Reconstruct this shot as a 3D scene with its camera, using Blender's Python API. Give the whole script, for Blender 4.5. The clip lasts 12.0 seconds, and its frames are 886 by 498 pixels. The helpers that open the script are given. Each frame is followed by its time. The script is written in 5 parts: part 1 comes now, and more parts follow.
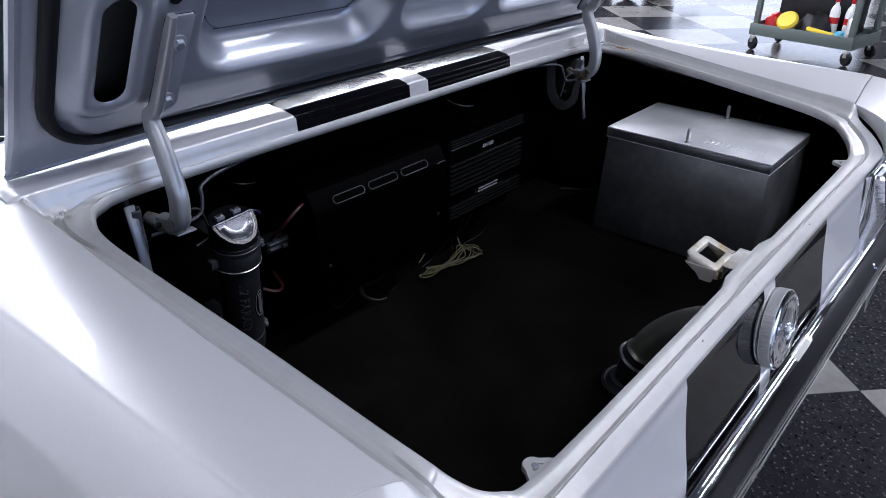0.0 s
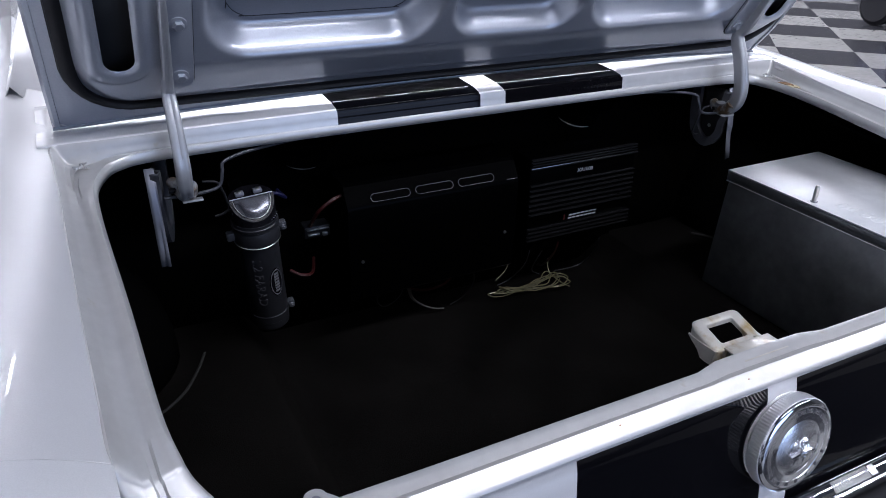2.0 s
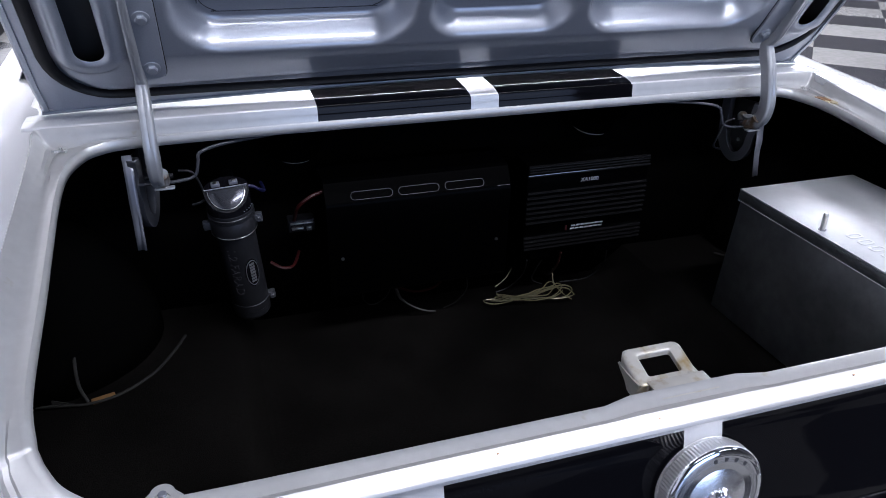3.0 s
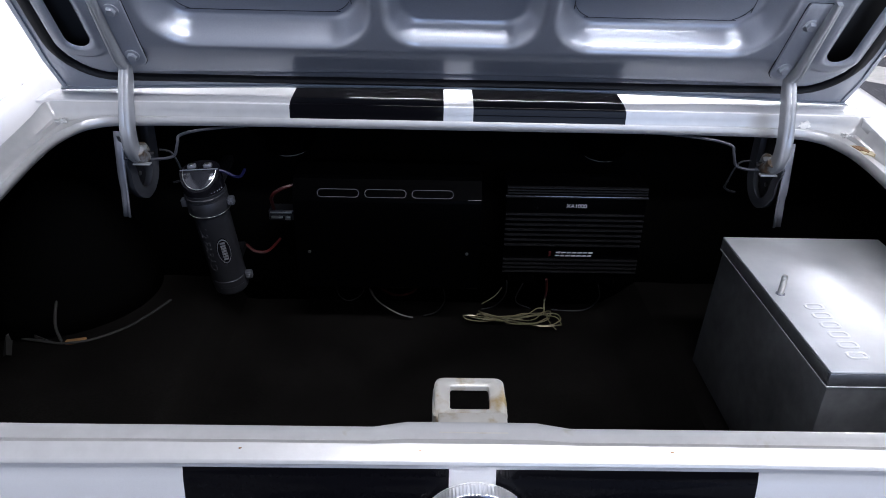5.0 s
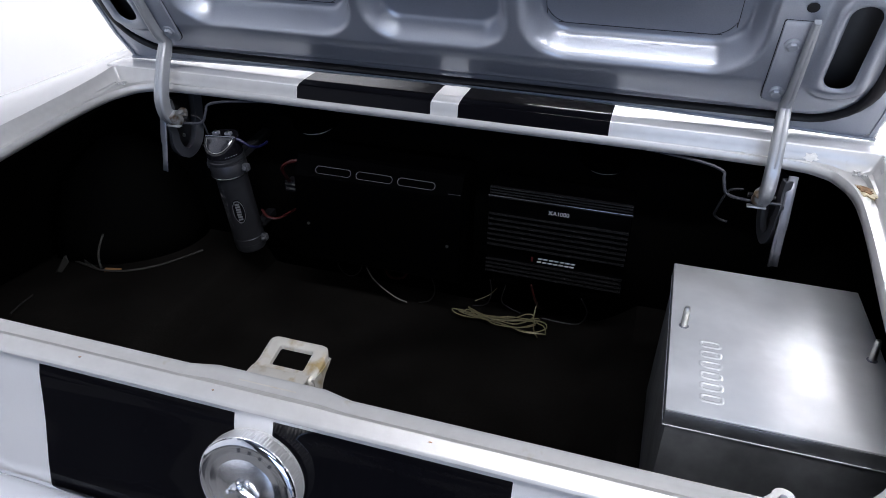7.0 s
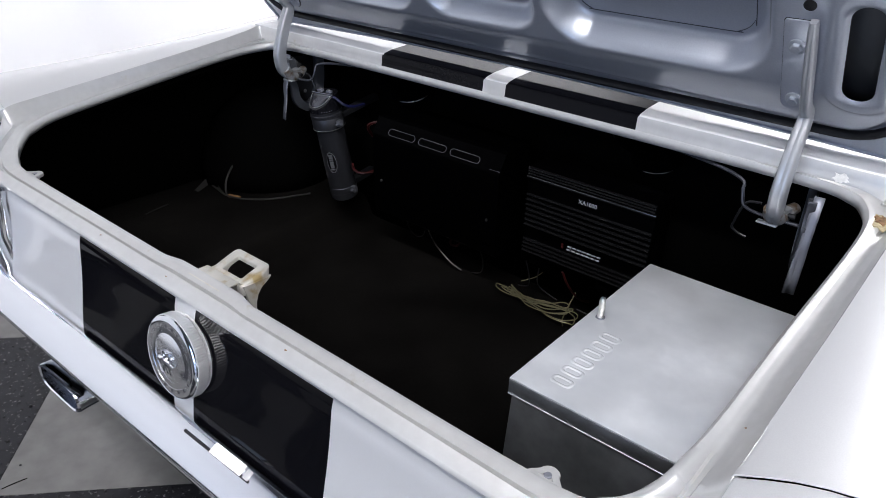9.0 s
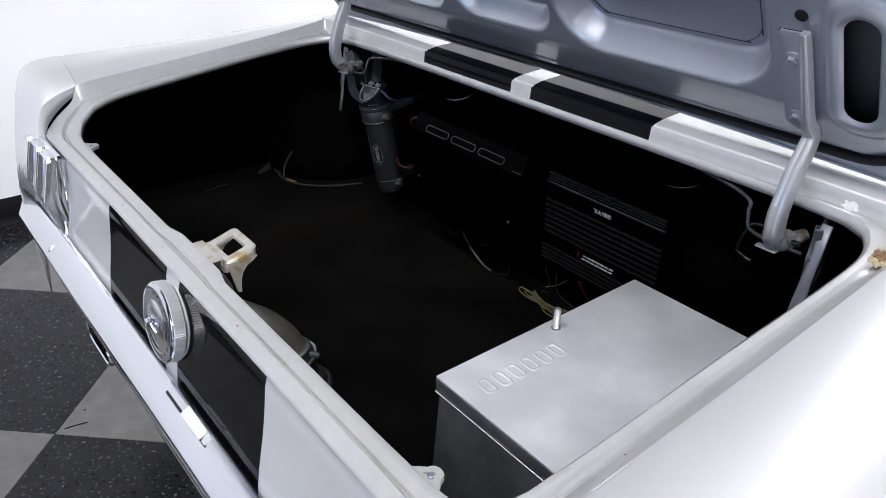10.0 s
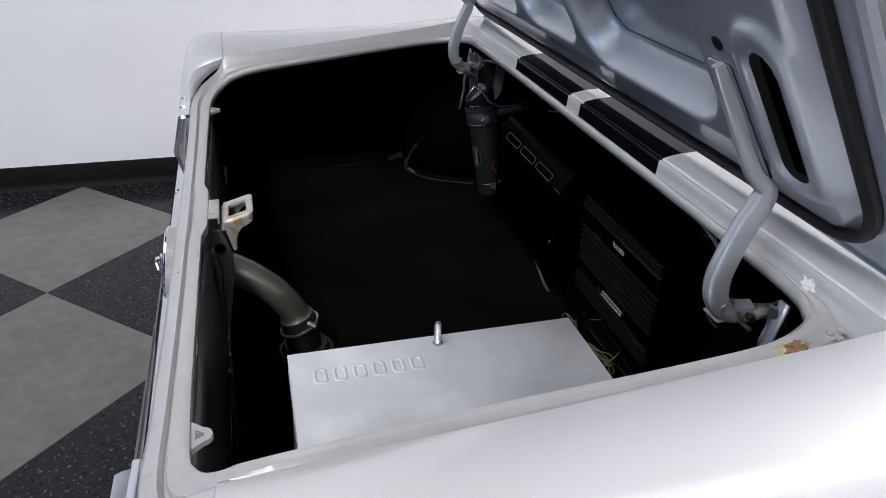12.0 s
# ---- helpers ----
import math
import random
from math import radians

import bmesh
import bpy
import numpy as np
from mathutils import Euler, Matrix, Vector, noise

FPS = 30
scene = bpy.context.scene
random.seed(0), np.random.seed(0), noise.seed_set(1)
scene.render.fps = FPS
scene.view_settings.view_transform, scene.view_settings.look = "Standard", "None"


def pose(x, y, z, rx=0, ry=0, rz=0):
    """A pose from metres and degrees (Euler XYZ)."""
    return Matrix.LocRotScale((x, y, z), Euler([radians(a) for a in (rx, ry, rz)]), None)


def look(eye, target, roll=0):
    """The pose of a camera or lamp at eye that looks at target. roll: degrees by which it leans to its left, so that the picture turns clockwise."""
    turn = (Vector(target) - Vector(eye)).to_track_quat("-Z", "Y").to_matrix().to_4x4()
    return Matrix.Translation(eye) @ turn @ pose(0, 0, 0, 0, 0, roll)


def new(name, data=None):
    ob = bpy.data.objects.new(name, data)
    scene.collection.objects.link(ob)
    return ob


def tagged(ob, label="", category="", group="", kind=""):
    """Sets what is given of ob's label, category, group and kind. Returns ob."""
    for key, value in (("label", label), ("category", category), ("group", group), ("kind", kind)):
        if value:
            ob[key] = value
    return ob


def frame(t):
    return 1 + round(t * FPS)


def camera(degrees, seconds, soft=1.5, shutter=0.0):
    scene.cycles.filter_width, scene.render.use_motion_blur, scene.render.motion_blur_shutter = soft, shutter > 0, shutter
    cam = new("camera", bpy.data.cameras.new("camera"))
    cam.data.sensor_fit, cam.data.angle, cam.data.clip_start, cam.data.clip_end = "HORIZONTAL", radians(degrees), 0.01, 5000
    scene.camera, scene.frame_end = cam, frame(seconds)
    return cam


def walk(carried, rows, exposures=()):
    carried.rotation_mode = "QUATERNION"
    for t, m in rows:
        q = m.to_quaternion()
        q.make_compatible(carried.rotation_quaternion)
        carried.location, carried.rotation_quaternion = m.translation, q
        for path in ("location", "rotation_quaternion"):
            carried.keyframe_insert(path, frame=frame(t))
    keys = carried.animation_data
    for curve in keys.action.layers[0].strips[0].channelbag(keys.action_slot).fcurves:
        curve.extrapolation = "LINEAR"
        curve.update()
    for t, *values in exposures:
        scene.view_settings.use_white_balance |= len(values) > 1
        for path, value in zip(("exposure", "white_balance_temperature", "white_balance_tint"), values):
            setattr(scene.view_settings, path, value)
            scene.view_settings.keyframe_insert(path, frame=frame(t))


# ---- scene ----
cam = camera(63.2, 12.0, soft=0.9)
PATH = [
    (0, (-0.941, -0.246, 1.263), (0.417, 0.888, 0.33), 0.6),
    (0.5, (-0.877, -0.3, 1.261), (0.349, 0.976, 0.33), 0.8),
    (1, (-0.788, -0.368, 1.252), (0.272, 1.058, 0.334), 0.6),
    (1.5, (-0.721, -0.403, 1.251), (0.231, 1.098, 0.335), 0.7),
    (2, (-0.621, -0.439, 1.249), (0.189, 1.146, 0.336), 1.0),
    (2.5, (-0.522, -0.467, 1.252), (0.164, 1.17, 0.331), 1.0),
    (4.5, (-0.142, -0.552, 1.268), (-0.008, 1.214, 0.339), 1.3),
    (5, (-0.045, -0.555, 1.267), (-0.006, 1.221, 0.348), 1.5),
    (5.5, (0.071, -0.546, 1.27), (-0.029, 1.228, 0.352), 1.6),
    (6, (0.181, -0.543, 1.269), (-0.098, 1.214, 0.354), 1.6),
    (6.5, (0.262, -0.549, 1.27), (-0.129, 1.186, 0.355), 1.7),
    (7, (0.349, -0.545, 1.269), (-0.161, 1.158, 0.353), 1.9),
    (9, (0.734, -0.435, 1.268), (-0.376, 0.935, 0.324), 2.0),
    (9.5, (0.812, -0.371, 1.271), (-0.432, 0.876, 0.324), 2.0),
    (10, (0.878, -0.299, 1.275), (-0.471, 0.825, 0.318), 1.8),
    (10.5, (0.947, -0.21, 1.275), (-0.504, 0.778, 0.316), 1.9),
    (11, (1.007, -0.113, 1.275), (-0.543, 0.708, 0.313), 2.0),
    (11.5, (1.042, -0.023, 1.279), (-0.576, 0.644, 0.312), 1.6),
    (12, (1.073, 0.082, 1.279), (-0.618, 0.552, 0.32), 1.6),
]
walk(cam, [(t, look(eye, target, roll)) for t, eye, target, roll in PATH], exposures=[(0.0, 0.20, 6050, 17), (2.5, 0.28, 6050, 17), (4.5, 0.58, 6180, 16), (5.5, 0.42, 6270, 15), (7.0, 0.45, 6380, 14), (9.0, 0.60, 6560, 13), (10.5, 0.55, 6560, 13), (12.0, 0.14, 6560, 13)])

# ---------------------------------------------------------------- light
world = bpy.data.worlds.new("world")
scene.world = world
world.use_nodes = True
wn = world.node_tree.nodes
sky = wn.new("ShaderNodeTexSky")
sky.sky_type, sky.sun_disc = "NISHITA", False
sky.sun_elevation, sky.sun_rotation = radians(40), radians(70)
world.node_tree.links.new(sky.outputs[0], wn["Background"].inputs[0])
wn["Background"].inputs[1].default_value = 0.1


def area_lamp(name, eye, target, sx, sy, watts, colour, spread=180):
    d = bpy.data.lights.new(name, "AREA")
    d.shape, d.size, d.size_y, d.energy, d.color = "RECTANGLE", sx, sy, watts, colour
    d.spread = radians(spread)
    ob = new(name, d)
    ob.matrix_basis = look(eye, target)
    return ob


YS_DOOR = -6.6
# rows of fluorescent strips under the ceiling, running across the shop
# row -1.3 is fill added for the lip; wide lamp at -4.2 imitates daylight
for ly, lz, watts, wide in ((-4.2, 3.5, 32, 0.9), (-1.3, 3.5, 72, 0.34), (3.6, 3.5, 100, 0.20), (5.2, 3.4, 190, 0.24), (8.6, 3.05, 170, 0.22)):
    for lx in (0.9, 4.3, 7.6) if ly != 5.2 else (0.5, 3.1, 5.7, 8.3):
        area_lamp("strip_and_fill_lamp", (lx, ly, lz), (lx, ly, 0), 2.5, wide if lx < 1 else 0.24, watts * (1.0 if lx < 2 or ly < 0 else 0.95 if (lx, ly) == (3.1, 5.2) else 0.55), (0.95, 0.97, 1.0))
# daylight through the open roll-up door in the far side wall
area_lamp("door_daylight", (9.35, 3.4, 1.6), (0, 2.4, 0.6), 3.4, 2.9, 48, (0.72, 0.82, 1.0))

# daylight through the open door behind the car
area_lamp("rear_door_daylight", (1.9, YS_DOOR + 0.12, 1.45), (0.6, 0.5, 0.7), 3.6, 2.6, 75, (0.50, 0.66, 1.0))

# ---------------------------------------------------------------- materials
MATS = {}


def mat(name, colour, rough=0.5, metal=0.0, coat=0.0, coat_rough=0.05, grain=0.0, scale=40.0, stain=0.0, stain_scale=3.0,
        bump=0.0, bump_scale=200.0, rough_var=0.0, spec=0.5, colour2=None, per_object=0.0):
    """A principled surface with a fine grain, broad stains, relief and uneven gloss."""
    m = bpy.data.materials.new(name)
    m.use_nodes = True
    nt = m.node_tree
    n, ln = nt.nodes, nt.links.new
    b = n["Principled BSDF"]
    b.inputs["Roughness"].default_value, b.inputs["Metallic"].default_value = rough, metal
    b.inputs["Coat Weight"].default_value, b.inputs["Coat Roughness"].default_value = coat, coat_rough
    b.inputs["Specular IOR Level"].default_value = spec
    b.inputs["Base Color"].default_value = (*colour, 1)
    MATS[name] = m
    tc = n.new("ShaderNodeTexCoord")
    src = None
    if grain or stain or per_object:
        col = n.new("ShaderNodeRGB")
        col.outputs[0].default_value = (*colour, 1)
        src = col.outputs[0]
        for amount, sc, det in ((grain, scale, 3.0), (stain, stain_scale, 5.0)):
            if not amount:
                continue
            t = n.new("ShaderNodeTexNoise")
            t.inputs["Scale"].default_value, t.inputs["Detail"].default_value = sc, det
            ln(tc.outputs["Object"], t.inputs["Vector"])
            r = n.new("ShaderNodeMapRange")
            r.inputs[1].default_value, r.inputs[2].default_value = 0.3, 0.7
            r.inputs[3].default_value, r.inputs[4].default_value = 1 - amount, 1 + amount
            ln(t.outputs[0], r.inputs[0])
            x = n.new("ShaderNodeMix")
            x.data_type, x.blend_type = "RGBA", "MULTIPLY"
            x.inputs[0].default_value = 1
            ln(src, x.inputs[6])
            ln(r.outputs[0], x.inputs[7])
            src = x.outputs[2]
        if per_object:
            oi = n.new("ShaderNodeObjectInfo")
            r = n.new("ShaderNodeMapRange")
            r.inputs[3].default_value, r.inputs[4].default_value = 1 - per_object, 1 + per_object
            ln(oi.outputs["Random"], r.inputs[0])
            x = n.new("ShaderNodeMix")
            x.data_type, x.blend_type = "RGBA", "MULTIPLY"
            x.inputs[0].default_value = 1
            ln(src, x.inputs[6])
            ln(r.outputs[0], x.inputs[7])
            src = x.outputs[2]
        ln(src, b.inputs["Base Color"])
    if rough_var:
        t = n.new("ShaderNodeTexNoise")
        t.inputs["Scale"].default_value, t.inputs["Detail"].default_value = 9.0, 6.0
        ln(tc.outputs["Object"], t.inputs["Vector"])
        r = n.new("ShaderNodeMapRange")
        r.inputs[1].default_value, r.inputs[2].default_value = 0.3, 0.7
        r.inputs[3].default_value, r.inputs[4].default_value = max(0.02, rough - rough_var), min(1, rough + rough_var)
        ln(t.outputs[0], r.inputs[0])
        ln(r.outputs[0], b.inputs["Roughness"])
    if bump:
        t = n.new("ShaderNodeTexNoise")
        t.inputs["Scale"].default_value, t.inputs["Detail"].default_value = bump_scale, 3.0
        ln(tc.outputs["Object"], t.inputs["Vector"])
        k = n.new("ShaderNodeBump")
        k.inputs["Strength"].default_value, k.inputs["Distance"].default_value = bump, 0.002
        ln(t.outputs[0], k.inputs["Height"])
        ln(k.outputs[0], b.inputs["Normal"])
    return m


def blotch(m, colour, rough, scale, lo, hi, where=None):
    """Lays a second colour over a material in noise-shaped patches (rust, fading, flecks)."""
    nt = m.node_tree
    n, ln = nt.nodes, nt.links.new
    b = n["Principled BSDF"]
    tc = n.new("ShaderNodeTexCoord")
    t = n.new("ShaderNodeTexNoise")
    t.inputs["Scale"].default_value, t.inputs["Detail"].default_value = scale, 4.0
    ln(tc.outputs["Object"], t.inputs["Vector"])
    r = n.new("ShaderNodeMapRange")
    r.inputs[1].default_value, r.inputs[2].default_value = lo, hi
    ln(t.outputs[0], r.inputs[0])
    fac = r.outputs[0]
    x = n.new("ShaderNodeMix")
    x.data_type = "RGBA"
    ln(fac, x.inputs[0])
    if b.inputs["Base Color"].is_linked:
        ln(b.inputs["Base Color"].links[0].from_socket, x.inputs[6])
    else:
        x.inputs[6].default_value = b.inputs["Base Color"].default_value
    x.inputs[7].default_value = (*colour, 1)
    ln(x.outputs[2], b.inputs["Base Color"])
    return m


PAINT = mat("silver_paint", (0.73, 0.733, 0.74), rough=0.47, metal=0.40, coat=1.0, coat_rough=0.04, grain=0.03, scale=900, stain=0.025, stain_scale=4)
JAMB = mat("jamb_paint", (0.515, 0.515, 0.51), rough=0.40, metal=0.36, coat=0.45, coat_rough=0.14, grain=0.04, scale=60, stain=0.03, stain_scale=9, rough_var=0.05, bump=0.05, bump_scale=60)
blotch(JAMB, (0.40, 0.37, 0.28), 0.6, 34, 0.69, 0.84)
INNER = mat("lid_inner_paint", (0.33, 0.355, 0.405), rough=0.33, metal=0.42, coat=0.8, coat_rough=0.06, grain=0.04, scale=500, stain=0.02, stain_scale=6)
STRIPE = mat("black_stripe", (0.0030, 0.0030, 0.0042), rough=0.05, spec=0.10, grain=0.1, scale=300, bump=0.02, bump_scale=45)
CHROME = mat("chrome", (0.80, 0.82, 0.86), rough=0.07, metal=1.0, rough_var=0.04, bump=0.02, bump_scale=30)
SATIN = mat("satin_metal", (0.82, 0.82, 0.83), rough=0.32, metal=0.7, rough_var=0.08)
LAMPCHROME = mat("pitted_chrome", (0.80, 0.82, 0.88), rough=0.18, metal=1.0, rough_var=0.10, bump=0.15, bump_scale=60)
SPUN = mat("spun_chrome", (0.82, 0.83, 0.86), rough=0.20, metal=1.0, rough_var=0.06)
# box sides and lid returns: the lid's aluminium with side shade in its colour
ALUBOX = mat("side_shade_aluminium", (0.30, 0.31, 0.325), rough=0.42, metal=0.92, rough_var=0.08, grain=0.10, scale=60, stain=0.22, stain_scale=14)
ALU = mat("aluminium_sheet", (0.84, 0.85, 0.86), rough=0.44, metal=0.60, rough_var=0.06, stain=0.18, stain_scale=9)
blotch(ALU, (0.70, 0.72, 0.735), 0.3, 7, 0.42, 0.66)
STEEL = mat("hinge_steel", (0.38, 0.395, 0.415), rough=0.34, metal=0.5, coat=0.4, coat_rough=0.2, stain=0.05, stain_scale=18, rough_var=0.05)
STEELRUST = mat("hinge_foot_steel", (0.33, 0.34, 0.35), rough=0.42, metal=0.45, stain=0.15, stain_scale=40)
blotch(STEELRUST, (0.13, 0.085, 0.05), 0.8, 55, 0.44, 0.60)
DULL = mat("dull_bracket", (0.012, 0.0125, 0.015), rough=0.4, metal=0.3, stain=0.2, stain_scale=25)
BRACKET = mat("grey_bracket", (0.045, 0.048, 0.058), rough=0.42, metal=0.3, stain=0.2, stain_scale=25)
RINGMETAL = mat("dull_bright_metal", (0.75, 0.74, 0.70), rough=0.5, metal=0.5)
ZINC = mat("zinc_bolt", (0.62, 0.62, 0.60), rough=0.3, metal=1.0)
FLANGE = mat("flange_steel", (0.105, 0.11, 0.125), rough=0.38, metal=0.5, stain=0.2, stain_scale=25)
SLOTSHADE = mat("slot_shade", (0.05, 0.052, 0.056), rough=0.6, stain=0.2, stain_scale=12)
PAINTED = mat("painted_bolt", (0.36, 0.385, 0.43), rough=0.34, metal=0.5, coat=0.3)
STRAP = mat("strap_steel", (0.26, 0.27, 0.31), rough=0.4, metal=0.5, stain=0.1, stain_scale=20)
STRIKER = mat("worn_striker", (0.56, 0.54, 0.49), rough=0.38, metal=0.35, coat=0.3, stain=0.10, stain_scale=30, rough_var=0.1)
blotch(STRIKER, (0.36, 0.27, 0.13), 0.6, 38, 0.54, 0.70)
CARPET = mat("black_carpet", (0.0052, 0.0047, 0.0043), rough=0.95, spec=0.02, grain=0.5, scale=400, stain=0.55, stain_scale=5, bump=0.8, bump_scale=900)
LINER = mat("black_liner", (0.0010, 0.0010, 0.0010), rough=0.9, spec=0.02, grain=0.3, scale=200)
RUBBER = mat("black_rubber", (0.006, 0.006, 0.008), rough=0.5, spec=0.3, grain=0.3, scale=120)
AMPGLOSS = mat("amp_gloss_black", (0.0004, 0.0004, 0.0005), rough=0.28, spec=0.015)
AMPBLK = mat("amp_black", (0.0004, 0.0004, 0.0005), rough=0.3, spec=0.03, grain=0.1, scale=300)
FIN = mat("amp_fin_edge", (0.12, 0.122, 0.13), rough=0.24, metal=0.95)
PRINT = mat("pale_print", (0.28, 0.29, 0.31), rough=0.6)
GREYPRINT = mat("grey_print", (0.045, 0.045, 0.05), rough=0.6)
BADGE = mat("badge_print", (0.11, 0.112, 0.12), rough=0.5)
WIREPALE = mat("pale_wire", (0.016, 0.016, 0.016), rough=0.5)
CAPBODY = mat("capacitor_grey", (0.037, 0.0385, 0.045), rough=0.38, metal=0.6, stain=0.15, stain_scale=30)
CAPTOP = mat("capacitor_display", (0.06, 0.063, 0.075), rough=0.24, metal=0.75, coat=0.5)
CAPBLACK = mat("capacitor_black", (0.006, 0.006, 0.008), rough=0.25, spec=0.4, grain=0.2, scale=200)
HOSE = mat("hose_rubber", (0.016, 0.016, 0.017), rough=0.42, grain=0.3, scale=90)
PIPE = mat("filler_pipe", (0.30, 0.29, 0.25), rough=0.42, metal=0.75, stain=0.15, stain_scale=20, rough_var=0.1)
BRACE = mat("brace_paint", (0.085, 0.087, 0.085), rough=0.5, metal=0.2, stain=0.25, stain_scale=18)
HARNESSRED = mat("harness_red", (0.075, 0.022, 0.014), rough=0.5)
REDWIRE = mat("red_wire", (0.030, 0.0010, 0.0010), rough=0.5)
RED = mat("red_plastic", (0.45, 0.012, 0.012), rough=0.4)
REDLENS = mat("red_lens", (0.09, 0.010, 0.055), rough=0.08, coat=1.0)
YELLOW = mat("yellow_plastic", (0.75, 0.55, 0.03), rough=0.45, stain=0.08)
BLUE = mat("blue_wire", (0.002, 0.003, 0.035), rough=0.5)
GOLD = mat("pale_gold_wire", (0.13, 0.12, 0.070), rough=0.25, metal=0.3)
CORD = mat("grey_cord", (0.0065, 0.006, 0.005), rough=0.8)
ORANGE = mat("worn_orange_foam", (0.15, 0.075, 0.022), rough=0.9)
WALL = mat("white_wall_paint", (0.82, 0.82, 0.83), rough=0.6, stain=0.02, stain_scale=2, bump=0.1, bump_scale=300)
# unseen wall behind the car, set near-black so gloss reflects dark
SOUTHWALL = mat("dark_unseen_wall", (0.04, 0.04, 0.043), rough=0.6, stain=0.03, stain_scale=2)
# unseen far walls, coloured dark to keep the stripes' reflections black
GREYWALL = mat("dim_unseen_wall", (0.06, 0.06, 0.065), rough=0.7, stain=0.05, stain_scale=2)
BASEB = mat("black_cove_base", (0.007, 0.007, 0.0075), rough=0.5, spec=0.12, grain=0.2, scale=60)
# unseen ceiling, darkened so that paint mirrors little besides the lamps
CEIL = mat("ceiling_dark", (0.10, 0.10, 0.11), rough=0.9, grain=0.05)
TILE_D = mat("dark_tile", (0.017, 0.017, 0.020), rough=0.2, spec=0.14, grain=0.2, scale=25, stain=0.12, stain_scale=5, per_object=0.1)
blotch(TILE_D, (0.13, 0.13, 0.13), 0.3, 95, 0.60, 0.70)
blotch(TILE_D, (0.004, 0.004, 0.005), 0.3, 70, 0.62, 0.65)
TILE_L = mat("pale_tile", (0.155, 0.152, 0.146), rough=0.24, spec=0.22, grain=0.12, scale=20, stain=0.10, stain_scale=4, per_object=0.06)
CART = mat("cart_green_grey", (0.10, 0.125, 0.115), rough=0.45, stain=0.1)
GLASS = mat("tinted_glass", (0.015, 0.03, 0.028), rough=0.03, spec=0.6)
DARKBLUE = mat("dark_blue_paint", (0.02, 0.025, 0.08), rough=0.25, coat=1.0)
WHITEPL = mat("white_plastic", (0.75, 0.75, 0.74), rough=0.4)

# ---------------------------------------------------------------- mesh helpers
PLACED = {}


def thing(name, at, label, category, group="", kind=""):
    """An Empty at a thing's base."""
    ob = new(name)
    ob.empty_display_size = 0.05
    ob.matrix_basis = Matrix.Translation(at)
    PLACED[ob] = Matrix.Translation(at)
    return tagged(ob, label, category, group, kind)


def part(name, bm, material, parent=None, label="", sharp=35, solid=0.0, bevel=0.0):
    """Links a bmesh, given in world metres, as one mesh object under a thing or a part."""
    me = bpy.data.meshes.new(name)
    bmesh.ops.recalc_face_normals(bm, faces=bm.faces) if not solid else None
    bm.to_mesh(me)
    bm.free()
    for m in material if isinstance(material, (list, tuple)) else (material,):
        me.materials.append(m)
    for p in me.polygons:
        p.use_smooth = True
    me.set_sharp_from_angle(angle=radians(sharp))
    ob = new(name, me)
    if parent is not None:
        ob.parent = parent
        ob.matrix_parent_inverse = PLACED[parent].inverted()
    PLACED[ob] = Matrix.Identity(4)
    if solid:
        s = ob.modifiers.new("solid", "SOLIDIFY")
        s.thickness, s.offset = solid, -1
    if bevel:
        s = ob.modifiers.new("bevel", "BEVEL")
        s.width, s.segments, s.limit_method = bevel, 2, "ANGLE"
    return tagged(ob, label) if label else ob


def whole(name, bm, material, label, category, group="", kind="", **kw):
    return tagged(part(name, bm, material, None, label, **kw), label, category, group, kind)


def block(lo, hi, bev=0.003, seg=2, turn=None):
    """A box between two corners with rounded edges."""
    bm = bmesh.new()
    bmesh.ops.create_cube(bm, size=1)
    lo, hi = Vector(lo), Vector(hi)
    c, s = (lo + hi) / 2, hi - lo
    for v in bm.verts:
        v.co = Vector((v.co.x * s.x, v.co.y * s.y, v.co.z * s.z))
    if bev:
        bmesh.ops.bevel(bm, geom=bm.edges[:], offset=min(bev, min(s) * 0.45), segments=seg, affect="EDGES", profile=0.5)
    m = Matrix.Translation(c) @ (turn or Matrix.Identity(4))
    bmesh.ops.transform(bm, matrix=m, verts=bm.verts)
    return bm


def merge(*bms):
    """Several bmeshes of one part in one."""
    out = bmesh.new()
    for b in bms:
        me = bpy.data.meshes.new("tmp")
        b.to_mesh(me)
        b.free()
        out.from_mesh(me)
        bpy.data.meshes.remove(me)
    return out


def spline(points, n=8, closed=False):
    """Points along a Catmull-Rom line through the given ones."""
    pts = [Vector(p) for p in points]
    k = len(pts)
    out = []
    for i in range(k if closed else k - 1):
        if closed:
            a, b, c, d = (pts[(i + j) % k] for j in (-1, 0, 1, 2))
        else:
            a, b, c, d = pts[max(i - 1, 0)], pts[i], pts[i + 1], pts[min(i + 2, k - 1)]
        for s in range(n):
            t = s / n
            out.append(0.5 * ((2 * b) + (c - a) * t + (2 * a - 5 * b + 4 * c - d) * t * t + (3 * b - a - 3 * c + d) * t**3))
    if not closed:
        out.append(pts[-1])
    return out


